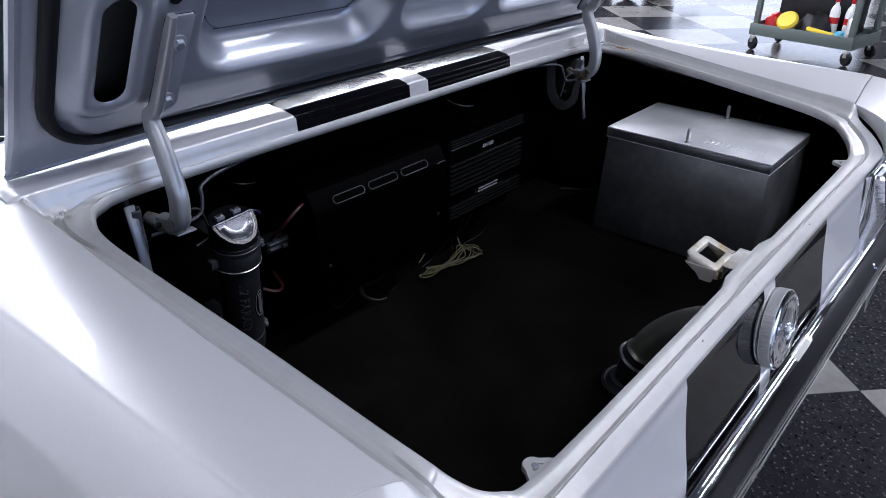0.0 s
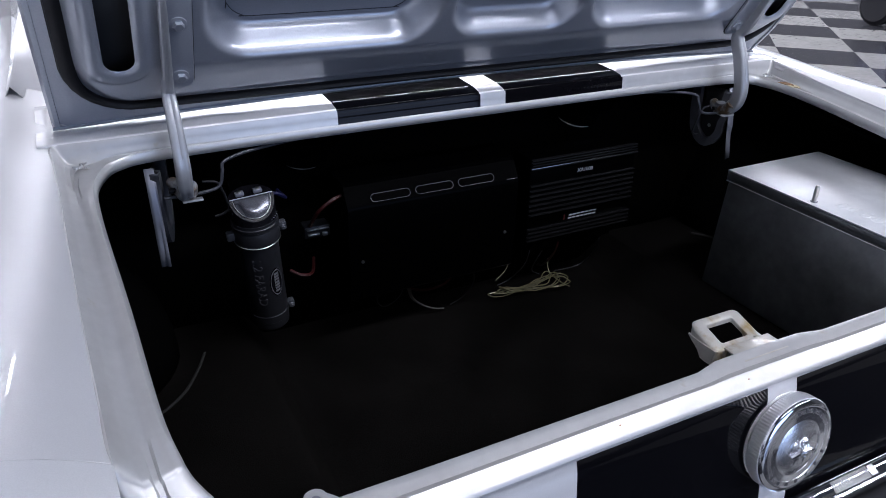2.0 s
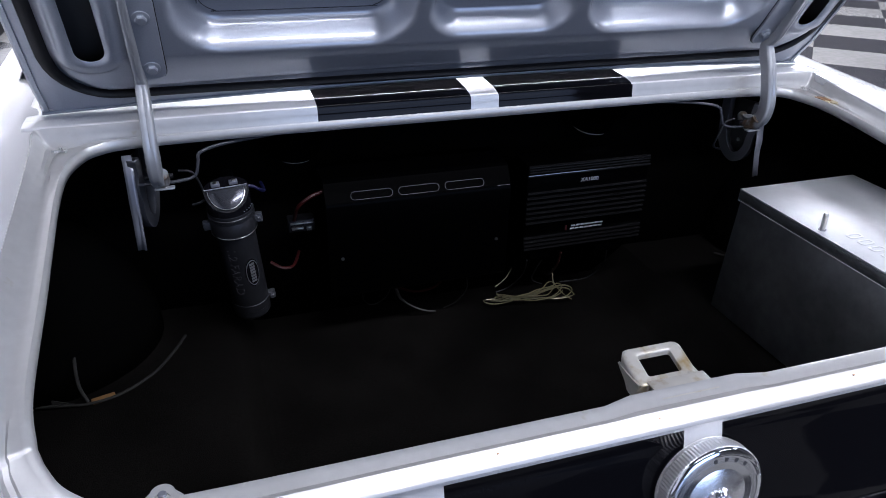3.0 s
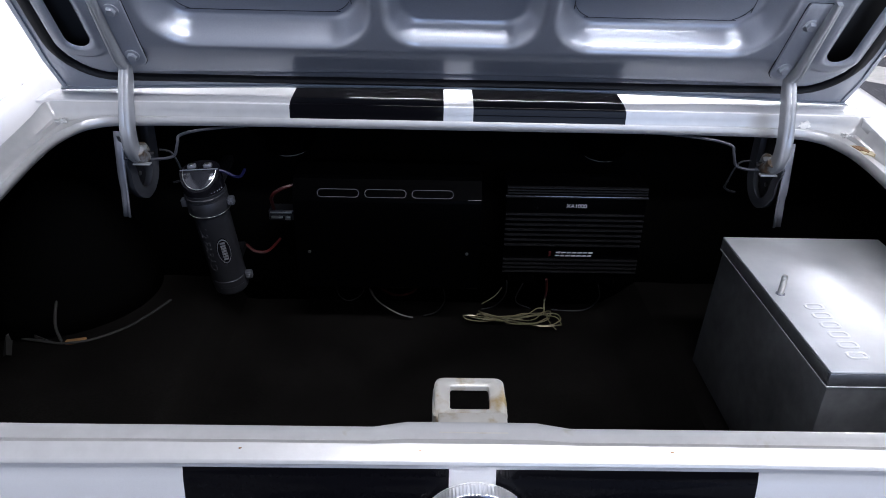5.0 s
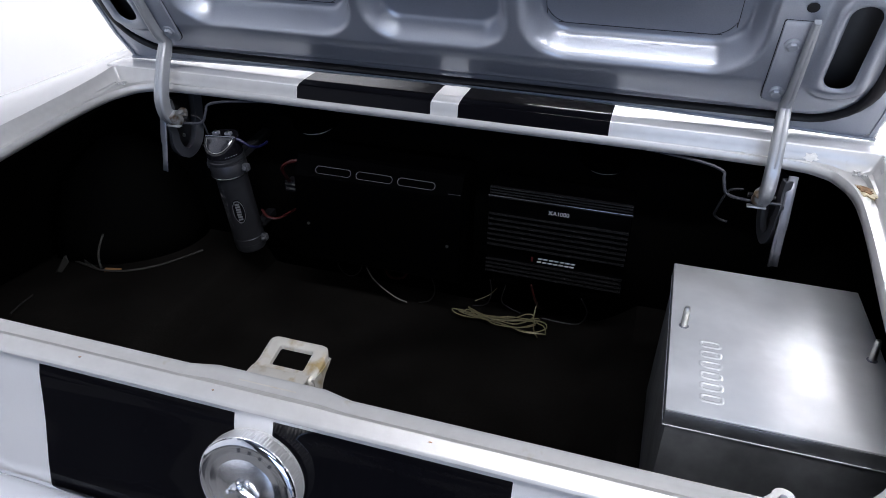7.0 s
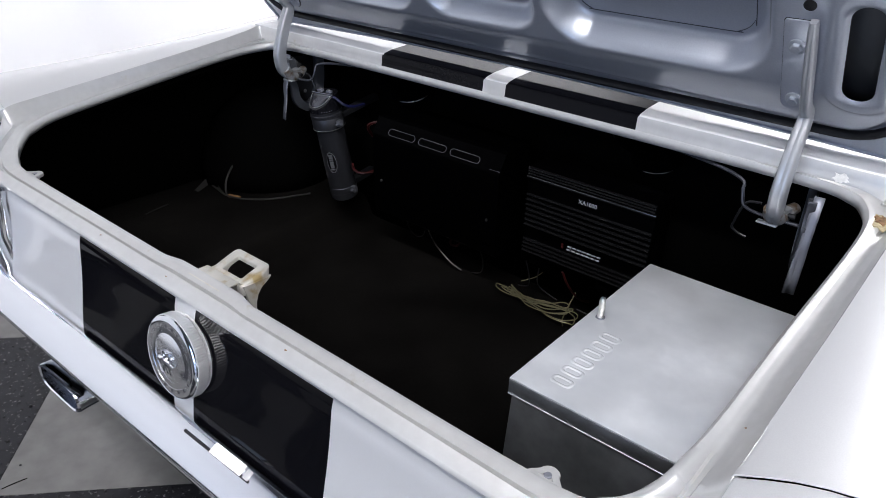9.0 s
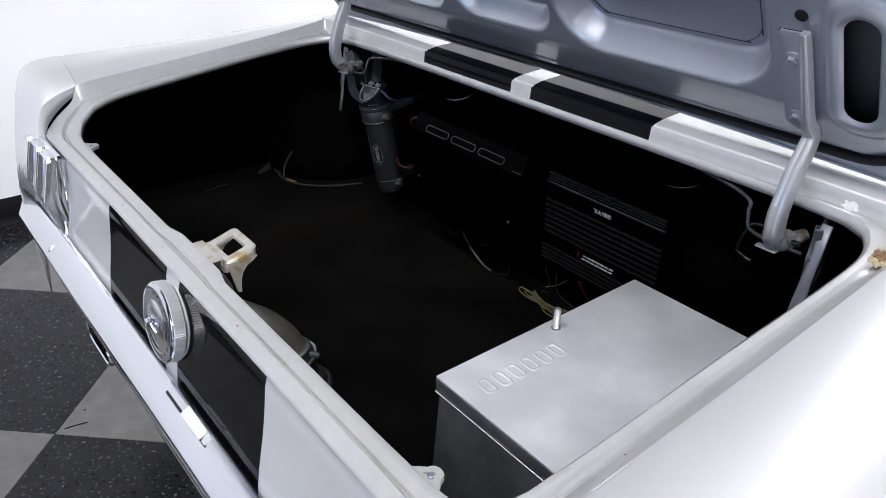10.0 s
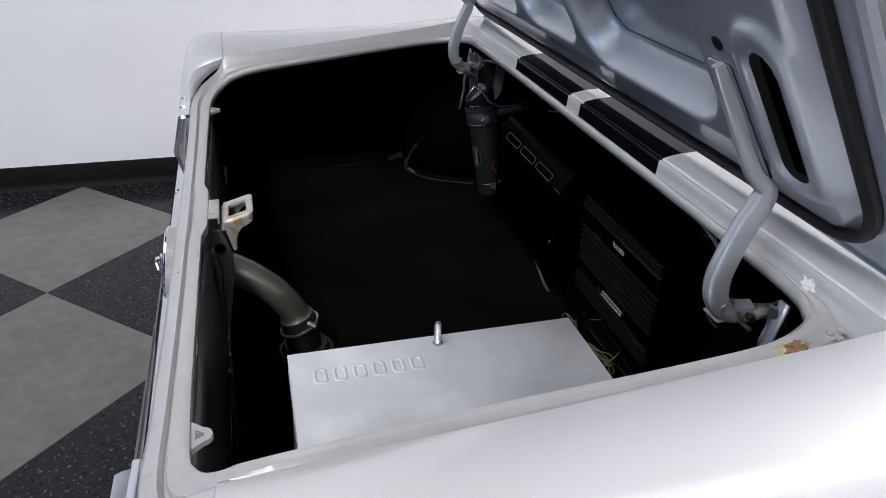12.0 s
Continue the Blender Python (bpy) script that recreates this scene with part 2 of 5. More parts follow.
def skin(rows, closed_rows=False, closed_cols=False, mats=None, caps=False):
    """Quads between rows of points. mats(i, j): the material slot of a face."""
    bm = bmesh.new()
    vs = [[bm.verts.new(p) for p in row] for row in rows]
    nr, nc = len(vs), len(vs[0])
    for i in range(nr if closed_rows else nr - 1):
        for j in range(nc if closed_cols else nc - 1):
            q = [vs[i][j], vs[(i + 1) % nr][j], vs[(i + 1) % nr][(j + 1) % nc], vs[i][(j + 1) % nc]]
            if len({tuple(v.co) for v in q}) < 3:
                continue
            f = bm.faces.new(q)
            if mats:
                f.material_index = mats(i, j)
    if caps:
        bm.faces.new(vs[0][::-1])
        bm.faces.new(vs[-1])
    return bm


def sweep(path, section, up=(0, 0, 1), closed=False, scales=None, wide=None):
    """Carries a closed section (side, up) along a path."""
    path = [Vector(p) for p in path]
    rows = []
    u = Vector(up)
    for i, p in enumerate(path):
        a = path[(i - 1) % len(path)] if closed or i else p
        b = path[(i + 1) % len(path)] if closed or i < len(path) - 1 else p
        t = (b - a).normalized()
        s = t.cross(u)
        if s.length < 1e-4:
            s = t.orthogonal()
        s.normalize()
        w = s.cross(t).normalized()
        u = w
        k = scales[i] if scales else 1
        k2 = k * (wide[i] if wide else 1)
        rows.append([p + s * (x * k2) + w * (y * k) for x, y in section])
    return skin(rows, closed_rows=closed, closed_cols=True, caps=not closed)


def ring(r, n=8):
    return [(r * math.cos(2 * math.pi * i / n), r * math.sin(2 * math.pi * i / n)) for i in range(n)]


def tube(points, r, n=8, smooth=6, closed=False):
    return sweep(spline(points, smooth, closed) if smooth else points, ring(r, n), up=(0.03, 0.12, 1), closed=closed)


def lathe(profile, n=32, m=None):
    """Turns (radius, height) round z; m lays it into place."""
    rows = [[Vector((r * math.cos(2 * math.pi * i / n), r * math.sin(2 * math.pi * i / n), h)) for i in range(n)] for r, h in profile]
    bm = skin(rows, closed_cols=True)
    for row, flip in ((rows[0], True), (rows[-1], False)):
        if (row[0] - row[n // 2]).length > 1e-5:
            vs = [bm.verts.new(p) for p in row]
            bm.faces.new(vs[::-1] if flip else vs)
    bmesh.ops.remove_doubles(bm, verts=bm.verts, dist=1e-6)
    if m is not None:
        bmesh.ops.transform(bm, matrix=m, verts=bm.verts)
    return bm


def text_mesh(body, size, m, depth=0.0004, shear=0.0, spacing=1.0):
    c = bpy.data.curves.new("text", "FONT")
    c.body, c.size, c.extrude, c.align_x, c.align_y, c.shear, c.space_character = body, size, depth, "CENTER", "CENTER", shear, spacing
    ob = new("text", c)
    dg = bpy.context.evaluated_depsgraph_get()
    me = bpy.data.meshes.new_from_object(ob.evaluated_get(dg))
    bm = bmesh.new()
    bm.from_mesh(me)
    bmesh.ops.transform(bm, matrix=m, verts=bm.verts)
    bpy.data.objects.remove(ob)
    bpy.data.meshes.remove(me)
    bpy.data.curves.remove(c)
    return bm


def lerp(table, x):
    xs, ys = zip(*table)
    return float(np.interp(x, xs, ys))


def hexbolt(at, axis, r=0.0075, h=0.006, washer=0.011):
    """A hex head on a washer, standing along an axis."""
    m = Matrix.Translation(at) @ Vector(axis).to_track_quat("Z", "Y").to_matrix().to_4x4()
    return merge(lathe([(washer, 0), (washer, 0.0018), (washer * 0.8, 0.0026)], 18, m), lathe([(r, 0.002), (r, h), (r * 0.8, h + 0.0015)], 6, m))


# ---------------------------------------------------------------- the shop
XW, XE, YS, YN, H = -2.055, 9.2, -6.6, 9.4, 3.6


def slab(name, lo, hi, m, label, category):
    return whole(name, block(lo, hi, 0), m, label, category, kind="structure")


floor = slab("floor", (XW - 0.2, YS - 0.2, -0.15), (XE + 0.2, YN + 0.2, -0.004), TILE_D, "checkered shop floor of dark flecked and pale grey tiles", "floor")
slab("wall_west", (XW - 0.2, YS - 0.2, -0.15), (XW, YN + 0.2, H), WALL, "smooth white painted shop wall beside the car", "wall")
slab("wall_north", (XW, YN, -0.15), (XE, YN + 0.2, H), GREYWALL, "plain unseen shop wall, dark grey for dark reflections", "wall")
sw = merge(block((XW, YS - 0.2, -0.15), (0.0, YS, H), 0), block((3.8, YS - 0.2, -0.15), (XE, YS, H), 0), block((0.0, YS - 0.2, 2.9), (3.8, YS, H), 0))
whole("wall_south", sw, SOUTHWALL, "unseen shop wall, near-black for dark reflections, with an open door", "wall", kind="structure")
slab("ground_south", (-14, YS - 30, -0.2), (20, YS - 0.2, -0.03), MATS["pale_tile"], "pale concrete apron outside the rear door", "ground")
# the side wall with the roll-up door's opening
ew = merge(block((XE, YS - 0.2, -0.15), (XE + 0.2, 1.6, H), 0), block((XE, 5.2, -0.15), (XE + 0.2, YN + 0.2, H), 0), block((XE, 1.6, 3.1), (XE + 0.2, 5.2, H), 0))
whole("wall_east", ew, GREYWALL, "unseen shop wall, dark grey for dark reflections, with an open roll-up door", "wall", kind="structure")
slab("ground", (XE + 0.2, -6, -0.2), (XE + 40, 20, -0.03), MATS["pale_tile"], "pale concrete apron outside the open door", "ground")
slab("ceiling", (XW - 0.2, YS - 0.2, H), (XE + 0.2, YN + 0.2, H + 0.15), CEIL, "plain unseen shop ceiling, darkened for the reflections", "ceiling")
bb = skin([[(XW + 0.001 + d, y, z) for d, z in ((0, 0), (0.016, 0), (0.006, 0.012), (0.004, 0.03), (0.004, 0.098), (0.001, 0.103), (0, 0.103))] for y in (YS, YN)], closed_cols=True, caps=True)
whole("baseboard", bb, BASEB, "black vinyl cove base along the white wall", "baseboard", kind="structure")

# ---------------------------------------------------------------- the car's body
car = thing("car", (0, 0, 0), "silver classic coupe with black rally stripes and an open trunk", "car")


def zq(y):
    """Height of the quarter panel's edge beside the trunk gutter."""
    return lerp([(-0.10, 0.845), (0.024, 0.860), (0.10, 0.868), (0.30, 0.887), (0.52, 0.912), (0.65, 0.931), (1.2, 0.975)], y)


# the trunk opening's rim: inner edge, gutter and outer edge, from the rear centre to the front centre
RIM = [
    ((0.000, -0.0095, 0.7845), (0.000, -0.034, 0.783), (0.000, -0.043, 0.7765)),
    ((0.250, -0.0095, 0.7845), (0.250, -0.034, 0.783), (0.250, -0.043, 0.7765)),
    ((0.450, -0.0095, 0.7845), (0.450, -0.036, 0.783), (0.450, -0.045, 0.7765)),
    ((0.540, -0.007, 0.7855), (0.550, -0.038, 0.784), (0.555, -0.047, 0.779)),
    ((0.566, -0.001, 0.793), (0.595, -0.033, 0.788), (0.640, -0.046, 0.7755)),
    ((0.586, 0.010, 0.804), (0.620, -0.016, 0.803), (0.648, -0.024, 0.8015)),
    ((0.599, 0.026, 0.817), (0.632, 0.008, 0.819), (0.649, 0.010, 0.829)),
    ((0.604, 0.036, 0.824), (0.635, 0.021, 0.828), (0.6525, 0.021, 0.846)),
    ((0.607, 0.046, 0.829), (0.638, 0.034, 0.837), (0.6552, 0.034, 0.8605)),
    ((0.615, 0.100, 0.843), (0.643, 0.100, 0.849), (0.658, 0.100, 0.868)),
    ((0.621, 0.250, 0.862), (0.649, 0.250, 0.866), (0.664, 0.250, 0.882)),
    ((0.630, 0.430, 0.882), (0.656, 0.440, 0.886), (0.669, 0.445, 0.903)),
    ((0.629, 0.520, 0.891), (0.661, 0.545, 0.892), (0.672, 0.550, 0.9165)),
    ((0.612, 0.570, 0.896), (0.660, 0.592, 0.897), (0.674, 0.600, 0.9245)),
    ((0.593, 0.585, 0.899), (0.645, 0.597, 0.900), (0.655, 0.604, 0.9262)),
    ((0.560, 0.594, 0.901), (0.600, 0.5995, 0.9085), (0.610, 0.6016, 0.9265)),
    ((0.460, 0.594, 0.904), (0.460, 0.5995, 0.9085), (0.460, 0.6012, 0.9285)),
    ((0.2771, 0.594, 0.905), (0.2771, 0.5995, 0.9085), (0.2771, 0.6012, 0.9285)),
    ((0.150, 0.594, 0.905), (0.150, 0.5995, 0.9085), (0.150, 0.6012, 0.9285)),
    ((0.0245, 0.594, 0.905), (0.0245, 0.5995, 0.9085), (0.0245, 0.6012, 0.9285)),
    ((0.000, 0.594, 0.905), (0.000, 0.5995, 0.9085), (0.000, 0.6012, 0.9285)),
]


def rim_loop(k, n=8):
    half = [Vector(r[k]) for r in RIM]
    loop = half + [Vector((-p.x, p.y, p.z)) for p in half[-2:0:-1]]
    return spline(loop, n, closed=True)


inner, gutter, outer = rim_loop(0), rim_loop(1), rim_loop(2)
rows = []
for a, b, c in zip(inner, gutter, outer):
    out = (b - a).normalized()
    drop = Vector((0, 0, -0.011))
    notch = 0.0075 * max(0.0, 1 - (abs(a.x) / 0.095) ** 8) if a.y < 0.1 else 0
    a = a - out * notch
    # the lip's bead and groove, narrower where the flange is narrow
    q = min(1.0, (b - a).length / 0.028)
    up = Vector((0, 0, 1))
    # the flange is flatter along the sides
    sd = min(1.0, max(0.0, (a.y - 0.03) / 0.06)) * min(1.0, max(0.0, (0.52 - a.y) / 0.06))
    rw = min(1.0, max(0.0, (0.03 - a.y) / 0.03))
    rows.append([a + drop + out * 0.002 * q, a + drop * 0.3, a + out * 0.0012 * q + up * (0.0006 + 0.0020 * rw), a + out * 0.004 * q + up * (0.003 + 0.0005 * rw) * max(q, 0.5),
                 a + out * 0.009 * q + up * (0.0015 + 0.0004 * rw) * q, a + out * 0.012 * q + up * 0.0010 * rw, a.lerp(b, 0.60 - 0.16 * sd), a.lerp(b, 0.65 - 0.09 * sd) - up * (0.0050 - 0.0034 * sd) * max(q, 0.8),
                 a.lerp(b, 0.82 - 0.06 * rw) - up * (0.0050 - 0.0034 * sd) * max(q, 0.8), a.lerp(b, 0.90) + up * (0.002 - 0.001 * sd) * q, b.lerp(c, 0.12), b.lerp(c, 0.5), b.lerp(c, 0.9), c, c + (c - b).cross(up).cross(up).normalized() * -0.004 - up * 0.0025])


def rim_stripe(i, j):
    """The deck stripes run on over the front gutter wall."""
    x = (outer[i].x + outer[(i + 1) % len(outer)].x) / 2
    return 1 if j >= 7 and outer[i].y > 0.58 and 0.0245 < abs(x) < 0.277 else 0


rim = part("trunk_gutter", skin(rows, closed_rows=True, mats=rim_stripe), (JAMB, STRIPE), car, "pale silver trunk gutter flange with worn edges and rust specks", solid=0.0015, sharp=50)

# bump-stop ears at the rear corners of the opening
for s in (-1, 1):
    tab = [(-0.026, -0.016), (0.026, -0.016), (0.017, -0.004)] + [(0.0105 * math.cos(a), 0.002 + 0.0100 * math.sin(a)) for a in np.linspace(0.1, math.pi - 0.1, 9)] + [(-0.017, -0.004)]
    ear = skin([[Vector((s * (0.512 + x * k), 0.001 + y * k, 0.783 + h)) for x, y in tab] for k, h in ((1.0, -0.004), (1.0, 0.0005), (0.94, 0.0018), (0.30, 0.0018), (0.28, 0.0))], closed_cols=True, caps=True)
    e = part("bump_stop_ear", ear, JAMB, car)
    part("screw", lathe([(0.0040, -0.002), (0.0040, 0.0020), (0.003, 0.0028), (0, 0.0029)], 14, Matrix.Translation((s * 0.512, 0.001, 0.7825))), STRAP, e)

# deck panel ahead of the opening, with the two black stripes painted across it
SX = [-0.690, -0.672, -0.60, -0.50, -0.40, -0.277, -0.15, -0.0245, 0.0245, 0.15, 0.277, 0.40, 0.50, 0.60, 0.672, 0.690]
deck_profile = [(0.6042, 0.9195), (0.6044, 0.9290), (0.6050, 0.9304), (0.6065, 0.9314), (0.6085, 0.9319), (0.6275, 0.9348), (0.6290, 0.9350), (0.6305, 0.93505), (0.66, 0.9358), (0.70, 0.9375), (0.74, 0.9405), (0.78, 0.940)]


def stripe_of(i, j):
    x = (SX[i] + SX[i + 1]) / 2
    return 1 if 0.0245 < abs(x) < 0.277 else 0


deck_rows = [[Vector((x, y, z + 0.003 * (1 - (x / 0.69) ** 2) * min(1, max(0, y - 0.602) * 12) - 0.005 * (x / 0.69) ** 4 * max(0, 1 - abs(y - 0.65) / 0.1))) for y, z in deck_profile] for x in SX]
part("deck_panel", skin(deck_rows, mats=stripe_of), (PAINT, STRIPE), car, "white-silver deck panel with two glossy black stripes", solid=0.0015)
# quarter panels and their rear extensions
QX = [(-0.004, -0.010), (0.0, 0.0), (0.005, 0.0030), (0.02, 0.010), (0.04, 0.0185), (0.060, 0.0255), (0.080, 0.0315), (0.092, 0.0343), (0.097, 0.0350), (0.100, 0.0350), (0.1025, 0.0344), (0.105, 0.0330), (0.109, 0.0290), (0.115, 0.0200), (0.123, 0.004), (0.133, -0.020), (0.145, -0.055), (0.160, -0.105), (0.174, -0.155), (0.187, -0.21), (0.200, -0.28), (0.206, -0.40), (0.19, -0.54)]


def quarter_z(y, dx, dz):
    """Height on the quarter panel: from the gutter's edge over a level crest and down the side."""
    zc = lerp([(-0.12, 0.8925), (-0.03, 0.8945), (0.03, 0.896), (0.18, 0.8965), (0.35, 0.899), (0.50, 0.9035), (0.65, 0.911), (0.80, 0.9205), (1.0, 0.935), (1.2, 0.948), (1.8, 0.97)], y)
    k = min(1.0, max(0.0, dx / 0.100))
    if dx <= 0.100:
        return zq(y) + min(dz, 0.0) + (zc - zq(y)) * k + 0.007 * math.sin(math.pi * k) if dx > 0 else zq(y) + dz
    return zc + dz - 0.035


def quarter_edge(y):
    return lerp([(-0.12, 0.648), (0.016, 0.655), (0.10, 0.658), (0.25, 0.663), (0.445, 0.668), (0.60, 0.674), (1.2, 0.676)], y)


# the extension from the shut line rearward: crest y and drop, inner edge y and drop, the foot of its inner wall
CAP = [
    (0.0267, -0.0002, 0.0267, -0.0004, 0.0267, 0.8430), (0.0261, -0.0001, 0.0261, -0.0003, 0.0261, 0.8428), (0.0250, -0.0001, 0.0250, -0.0004, 0.0250, 0.8420),
    (0.010, -0.0006, 0.008, -0.003, 0.008, 0.8335), (-0.010, -0.0015, -0.010, -0.007, -0.009, 0.8220), (-0.026, -0.0040, -0.024, -0.011, -0.021, 0.8120),
    (-0.037, -0.0080, -0.0345, -0.0155, -0.031, 0.8020), (-0.046, -0.0155, -0.041, -0.020, -0.037, 0.7950), (-0.053, -0.026, -0.046, -0.0267, -0.041, 0.7890),
    (-0.059, -0.040, -0.050, -0.0355, -0.044, 0.780), (-0.065, -0.058, -0.0535, -0.045, -0.046, 0.770), (-0.071, -0.083, -0.058, -0.060, -0.046, 0.750),
    (-0.082, -0.125, -0.066, -0.089, -0.046, 0.720), (-0.094, -0.180, -0.080, -0.135, -0.046, 0.680), (-0.103, -0.250, -0.093, -0.200, -0.046, 0.620),
]
for s in (-1, 1):
    ys = [0.0275, 0.0281, 0.0293, 0.035, 0.05, 0.10, 0.18, 0.25, 0.35, 0.445, 0.55, 0.605, 0.66, 0.75, 0.9, 1.1, 1.4, 1.8]
    rows = [[Vector((s * (quarter_edge(y) + dx * (1 + 0.06 * min(y, 1))), y, quarter_z(y, dx, dz))) for dx, dz in QX] for y in ys]
    part("quarter_panel", skin(rows), PAINT, car, "silver-white painted quarter panel", solid=0.0015, sharp=40)
    # extension: the same section rolled over and down to the bumper, with an inner wall beside the gutter's corner
    ext = []
    for yc, dc, yi, di, wy, wz in CAP:
        k = max(0.0, min(1.0, (0.02 - yc) / 0.14))
        x0 = quarter_edge(yi)
        row = [Vector((s * (x0 + 0.0015), wy, wz)), Vector((s * x0, yi, zq(yi) + di - 0.0012))]
        for d, z in QX[1:-2]:
            q = min(1.0, d / 0.1)
            y = yi + (yc - yi) * q
            row.append(Vector((s * (x0 + 0.0012 + d * (1 - 0.10 * k * k)), y + 0.044 * k * max(0.0, (d - 0.1) / 0.15) ** 2, max(0.30, quarter_z(y, d, z) + di + (dc - di) * q))))
        ext.append(row)
    part("quarter_extension", skin(ext), PAINT, car, "silver rear fender cap with a shut line", solid=0.0015, sharp=28)

# tail panel, slightly hollow, with the stripes
tail_profile = [(-0.0430, 0.7760), (-0.0432, 0.7710), (-0.0415, 0.7665), (-0.0450, 0.7540), (-0.0470, 0.7380), (-0.0502, 0.7140), (-0.0540, 0.6900), (-0.0590, 0.6650), (-0.0640, 0.6400), (-0.0685, 0.6100), (-0.0690, 0.5600)]
TX = [-0.70, -0.60, -0.50, -0.40, -0.2745, -0.15, -0.0225, 0.0225, 0.15, 0.2750, 0.40, 0.50, 0.60, 0.70]


def tail_stripe(i, j):
    x = (TX[i] + TX[i + 1]) / 2
    return 1 if 0.0225 < abs(x) < 0.277 and j >= 2 else 0


part("tail_panel", skin([[(x, y - 0.006 * (x / 0.7) ** 4, z) for y, z in tail_profile] for x in TX], mats=tail_stripe), (PAINT, STRIPE), car, "silver tail panel with two glossy black stripes", solid=0.0015, sharp=50)
part("tail_panel_back", skin([[(x, y, z) for y, z in ((-0.008, 0.764), (-0.006, 0.70), (0.0, 0.60), (0.004, 0.54))] for x in (-0.60, -0.3, 0, 0.3, 0.60)]), BRACE, car, "grey painted inner face of the tail panel", solid=0.0015)

# fuel cap in the middle of the tail panel
fc = Matrix.Translation((0.004, -0.0475, 0.6975)) @ Matrix.Rotation(radians(82), 4, "X")
cap = part("fuel_cap", lathe([(0.044, -0.012), (0.046, 0.0), (0.050, 0.002), (0.0535, 0.0035)], 48, fc), DULL, car, "bright chrome fuel cap with a knurled rim and a raised emblem")
def knurled(r, profile):
    """A ring with a finely toothed rim, from (height, scale) rows."""
    kn = [(r if i % 2 else r - 0.0006, 2 * math.pi * i / 200) for i in range(200)]
    return skin([[fc @ Vector((q * k * math.cos(a), q * k * math.sin(a), h)) for q, a in kn] for h, k in profile], closed_cols=True)


part("knurled_base", knurled(0.0560, ((0.0010, 0.96), (0.0020, 1.0), (0.0080, 1.0), (0.0088, 0.975), (0.0092, 0.90))), SATIN, cap, "knurled base ring", sharp=20)
part("cap_groove", lathe([(0.0505, 0.0086), (0.0505, 0.0120)], 48, fc), LINER, cap)
part("knurled_rim", knurled(0.0575, ((0.0108, 0.90), (0.0112, 0.975), (0.0122, 1.0), (0.0265, 1.0), (0.0273, 0.986))), SATIN, cap, "knurled outer ring", sharp=20)
part("cap_band", lathe([(0.0566, 0.0268), (0.0560, 0.0290), (0.0535, 0.0310), (0.0490, 0.0315)], 72, fc), CHROME, cap)
part("cap_face", lathe([(0.0492, 0.0314), (0.0420, 0.0318), (0.0410, 0.0302), (0.0385, 0.0298), (0.036, 0.0310), (0.024, 0.0340), (0.010, 0.0358), (0, 0.036)], 72, fc), SPUN, cap)
em = []
for sx, tip in ((-0.0075, -0.008), (0, -0.012), (0.0075, -0.008)):
    em.append(sweep([(sx, -0.020, 0.029), (sx * 0.9, tip * 0.2, 0.0335), (sx * 0.6, 0.012, 0.0325)], ring(0.0024, 8), up=(0, 0, 1)))
em.append(sweep(spline([(-0.016, -0.004, 0.033), (-0.006, 0.004, 0.038), (0.006, 0.003, 0.0385), (0.017, -0.005, 0.034)], 5), ring(0.0030, 8), up=(0, 0, 1)))
em.append(lathe([(0.007, 0.031), (0.006, 0.037), (0.003, 0.040), (0, 0.0405)], 16))
emb = merge(*em)
bmesh.ops.transform(emb, matrix=fc @ Matrix.Translation((0, 0, 0.004)), verts=emb.verts)
part("emblem", emb, CHROME, cap, "raised chrome emblem")
for d in (50, 66, 82, 98, 215, 235, 255, 275, 295, 315, 335):
    b = block((-0.0022, -0.0017, 0.0), (0.0022, 0.0017, 0.0006), 0)
    bmesh.ops.transform(b, matrix=fc @ Matrix.Rotation(radians(d), 4, "Z") @ Matrix.Translation((0.0453, 0, 0.0316)), verts=b.verts)
    part("cap_mark", b, MATS["grey_print"], cap)

# rear bumper: chrome blade across the tail, wrapping round the ends
bp = [(-0.0765, 0.590), (-0.0742, 0.6075), (-0.0755, 0.6108), (-0.0790, 0.6112), (-0.0850, 0.6080), (-0.0970, 0.5970), (-0.1080, 0.5840), (-0.1140, 0.5745), (-0.1155, 0.5695), (-0.1125, 0.5640), (-0.1000, 0.5530), (-0.0900, 0.5400)]
BX = [(-0.862, 0.20, 0.0), (-0.868, 0.10, 0.0), (-0.866, 0.03, 0.0), (-0.862, -0.015, 0.3), (-0.846, -0.052, 0.65), (-0.815, -0.078, 0.9), (-0.77, -0.090, 1.0)]
stations = []
for x, y, k in BX:
    stations.append((x, y, k))
stations += [(x, -0.090, 1.0) for x in np.linspace(-0.66, 0.66, 12)]
stations += [(-x, y, k) for x, y, k in BX[::-1]]
rows = []
for x, y, k in stations:
    sgn = -1 if x < 0 else 1
    row = []
    for py, pz in bp:
        d = -(py + 0.090)
        row.append(Vector((x + sgn * d * (1 - k), y - d * k, pz)))
    rows.append(row)
bumper = part("rear_bumper", skin(rows), CHROME, car, "bright chrome rear bumper blade", solid=0.002, sharp=60)
for s in (-1, 1):
    part("bumper_bolt", lathe([(0.010, -0.002), (0.010, 0.001), (0.007, 0.004), (0, 0.005)], 18, Matrix.Translation((s * 0.538, -0.1035, 0.5895)) @ Matrix.Rotation(radians(50), 4, "X")), CHROME, bumper)
# number-plate lamp on the bumper's upper face
pl_m = Matrix.Translation((0, -0.0835, 0.6085)) @ Matrix.Rotation(radians(26), 4, "X")


def plate_piece(lo, hi, r):
    bm = block(lo, hi, r)
    bmesh.ops.transform(bm, matrix=pl_m, verts=bm.verts)
    return bm


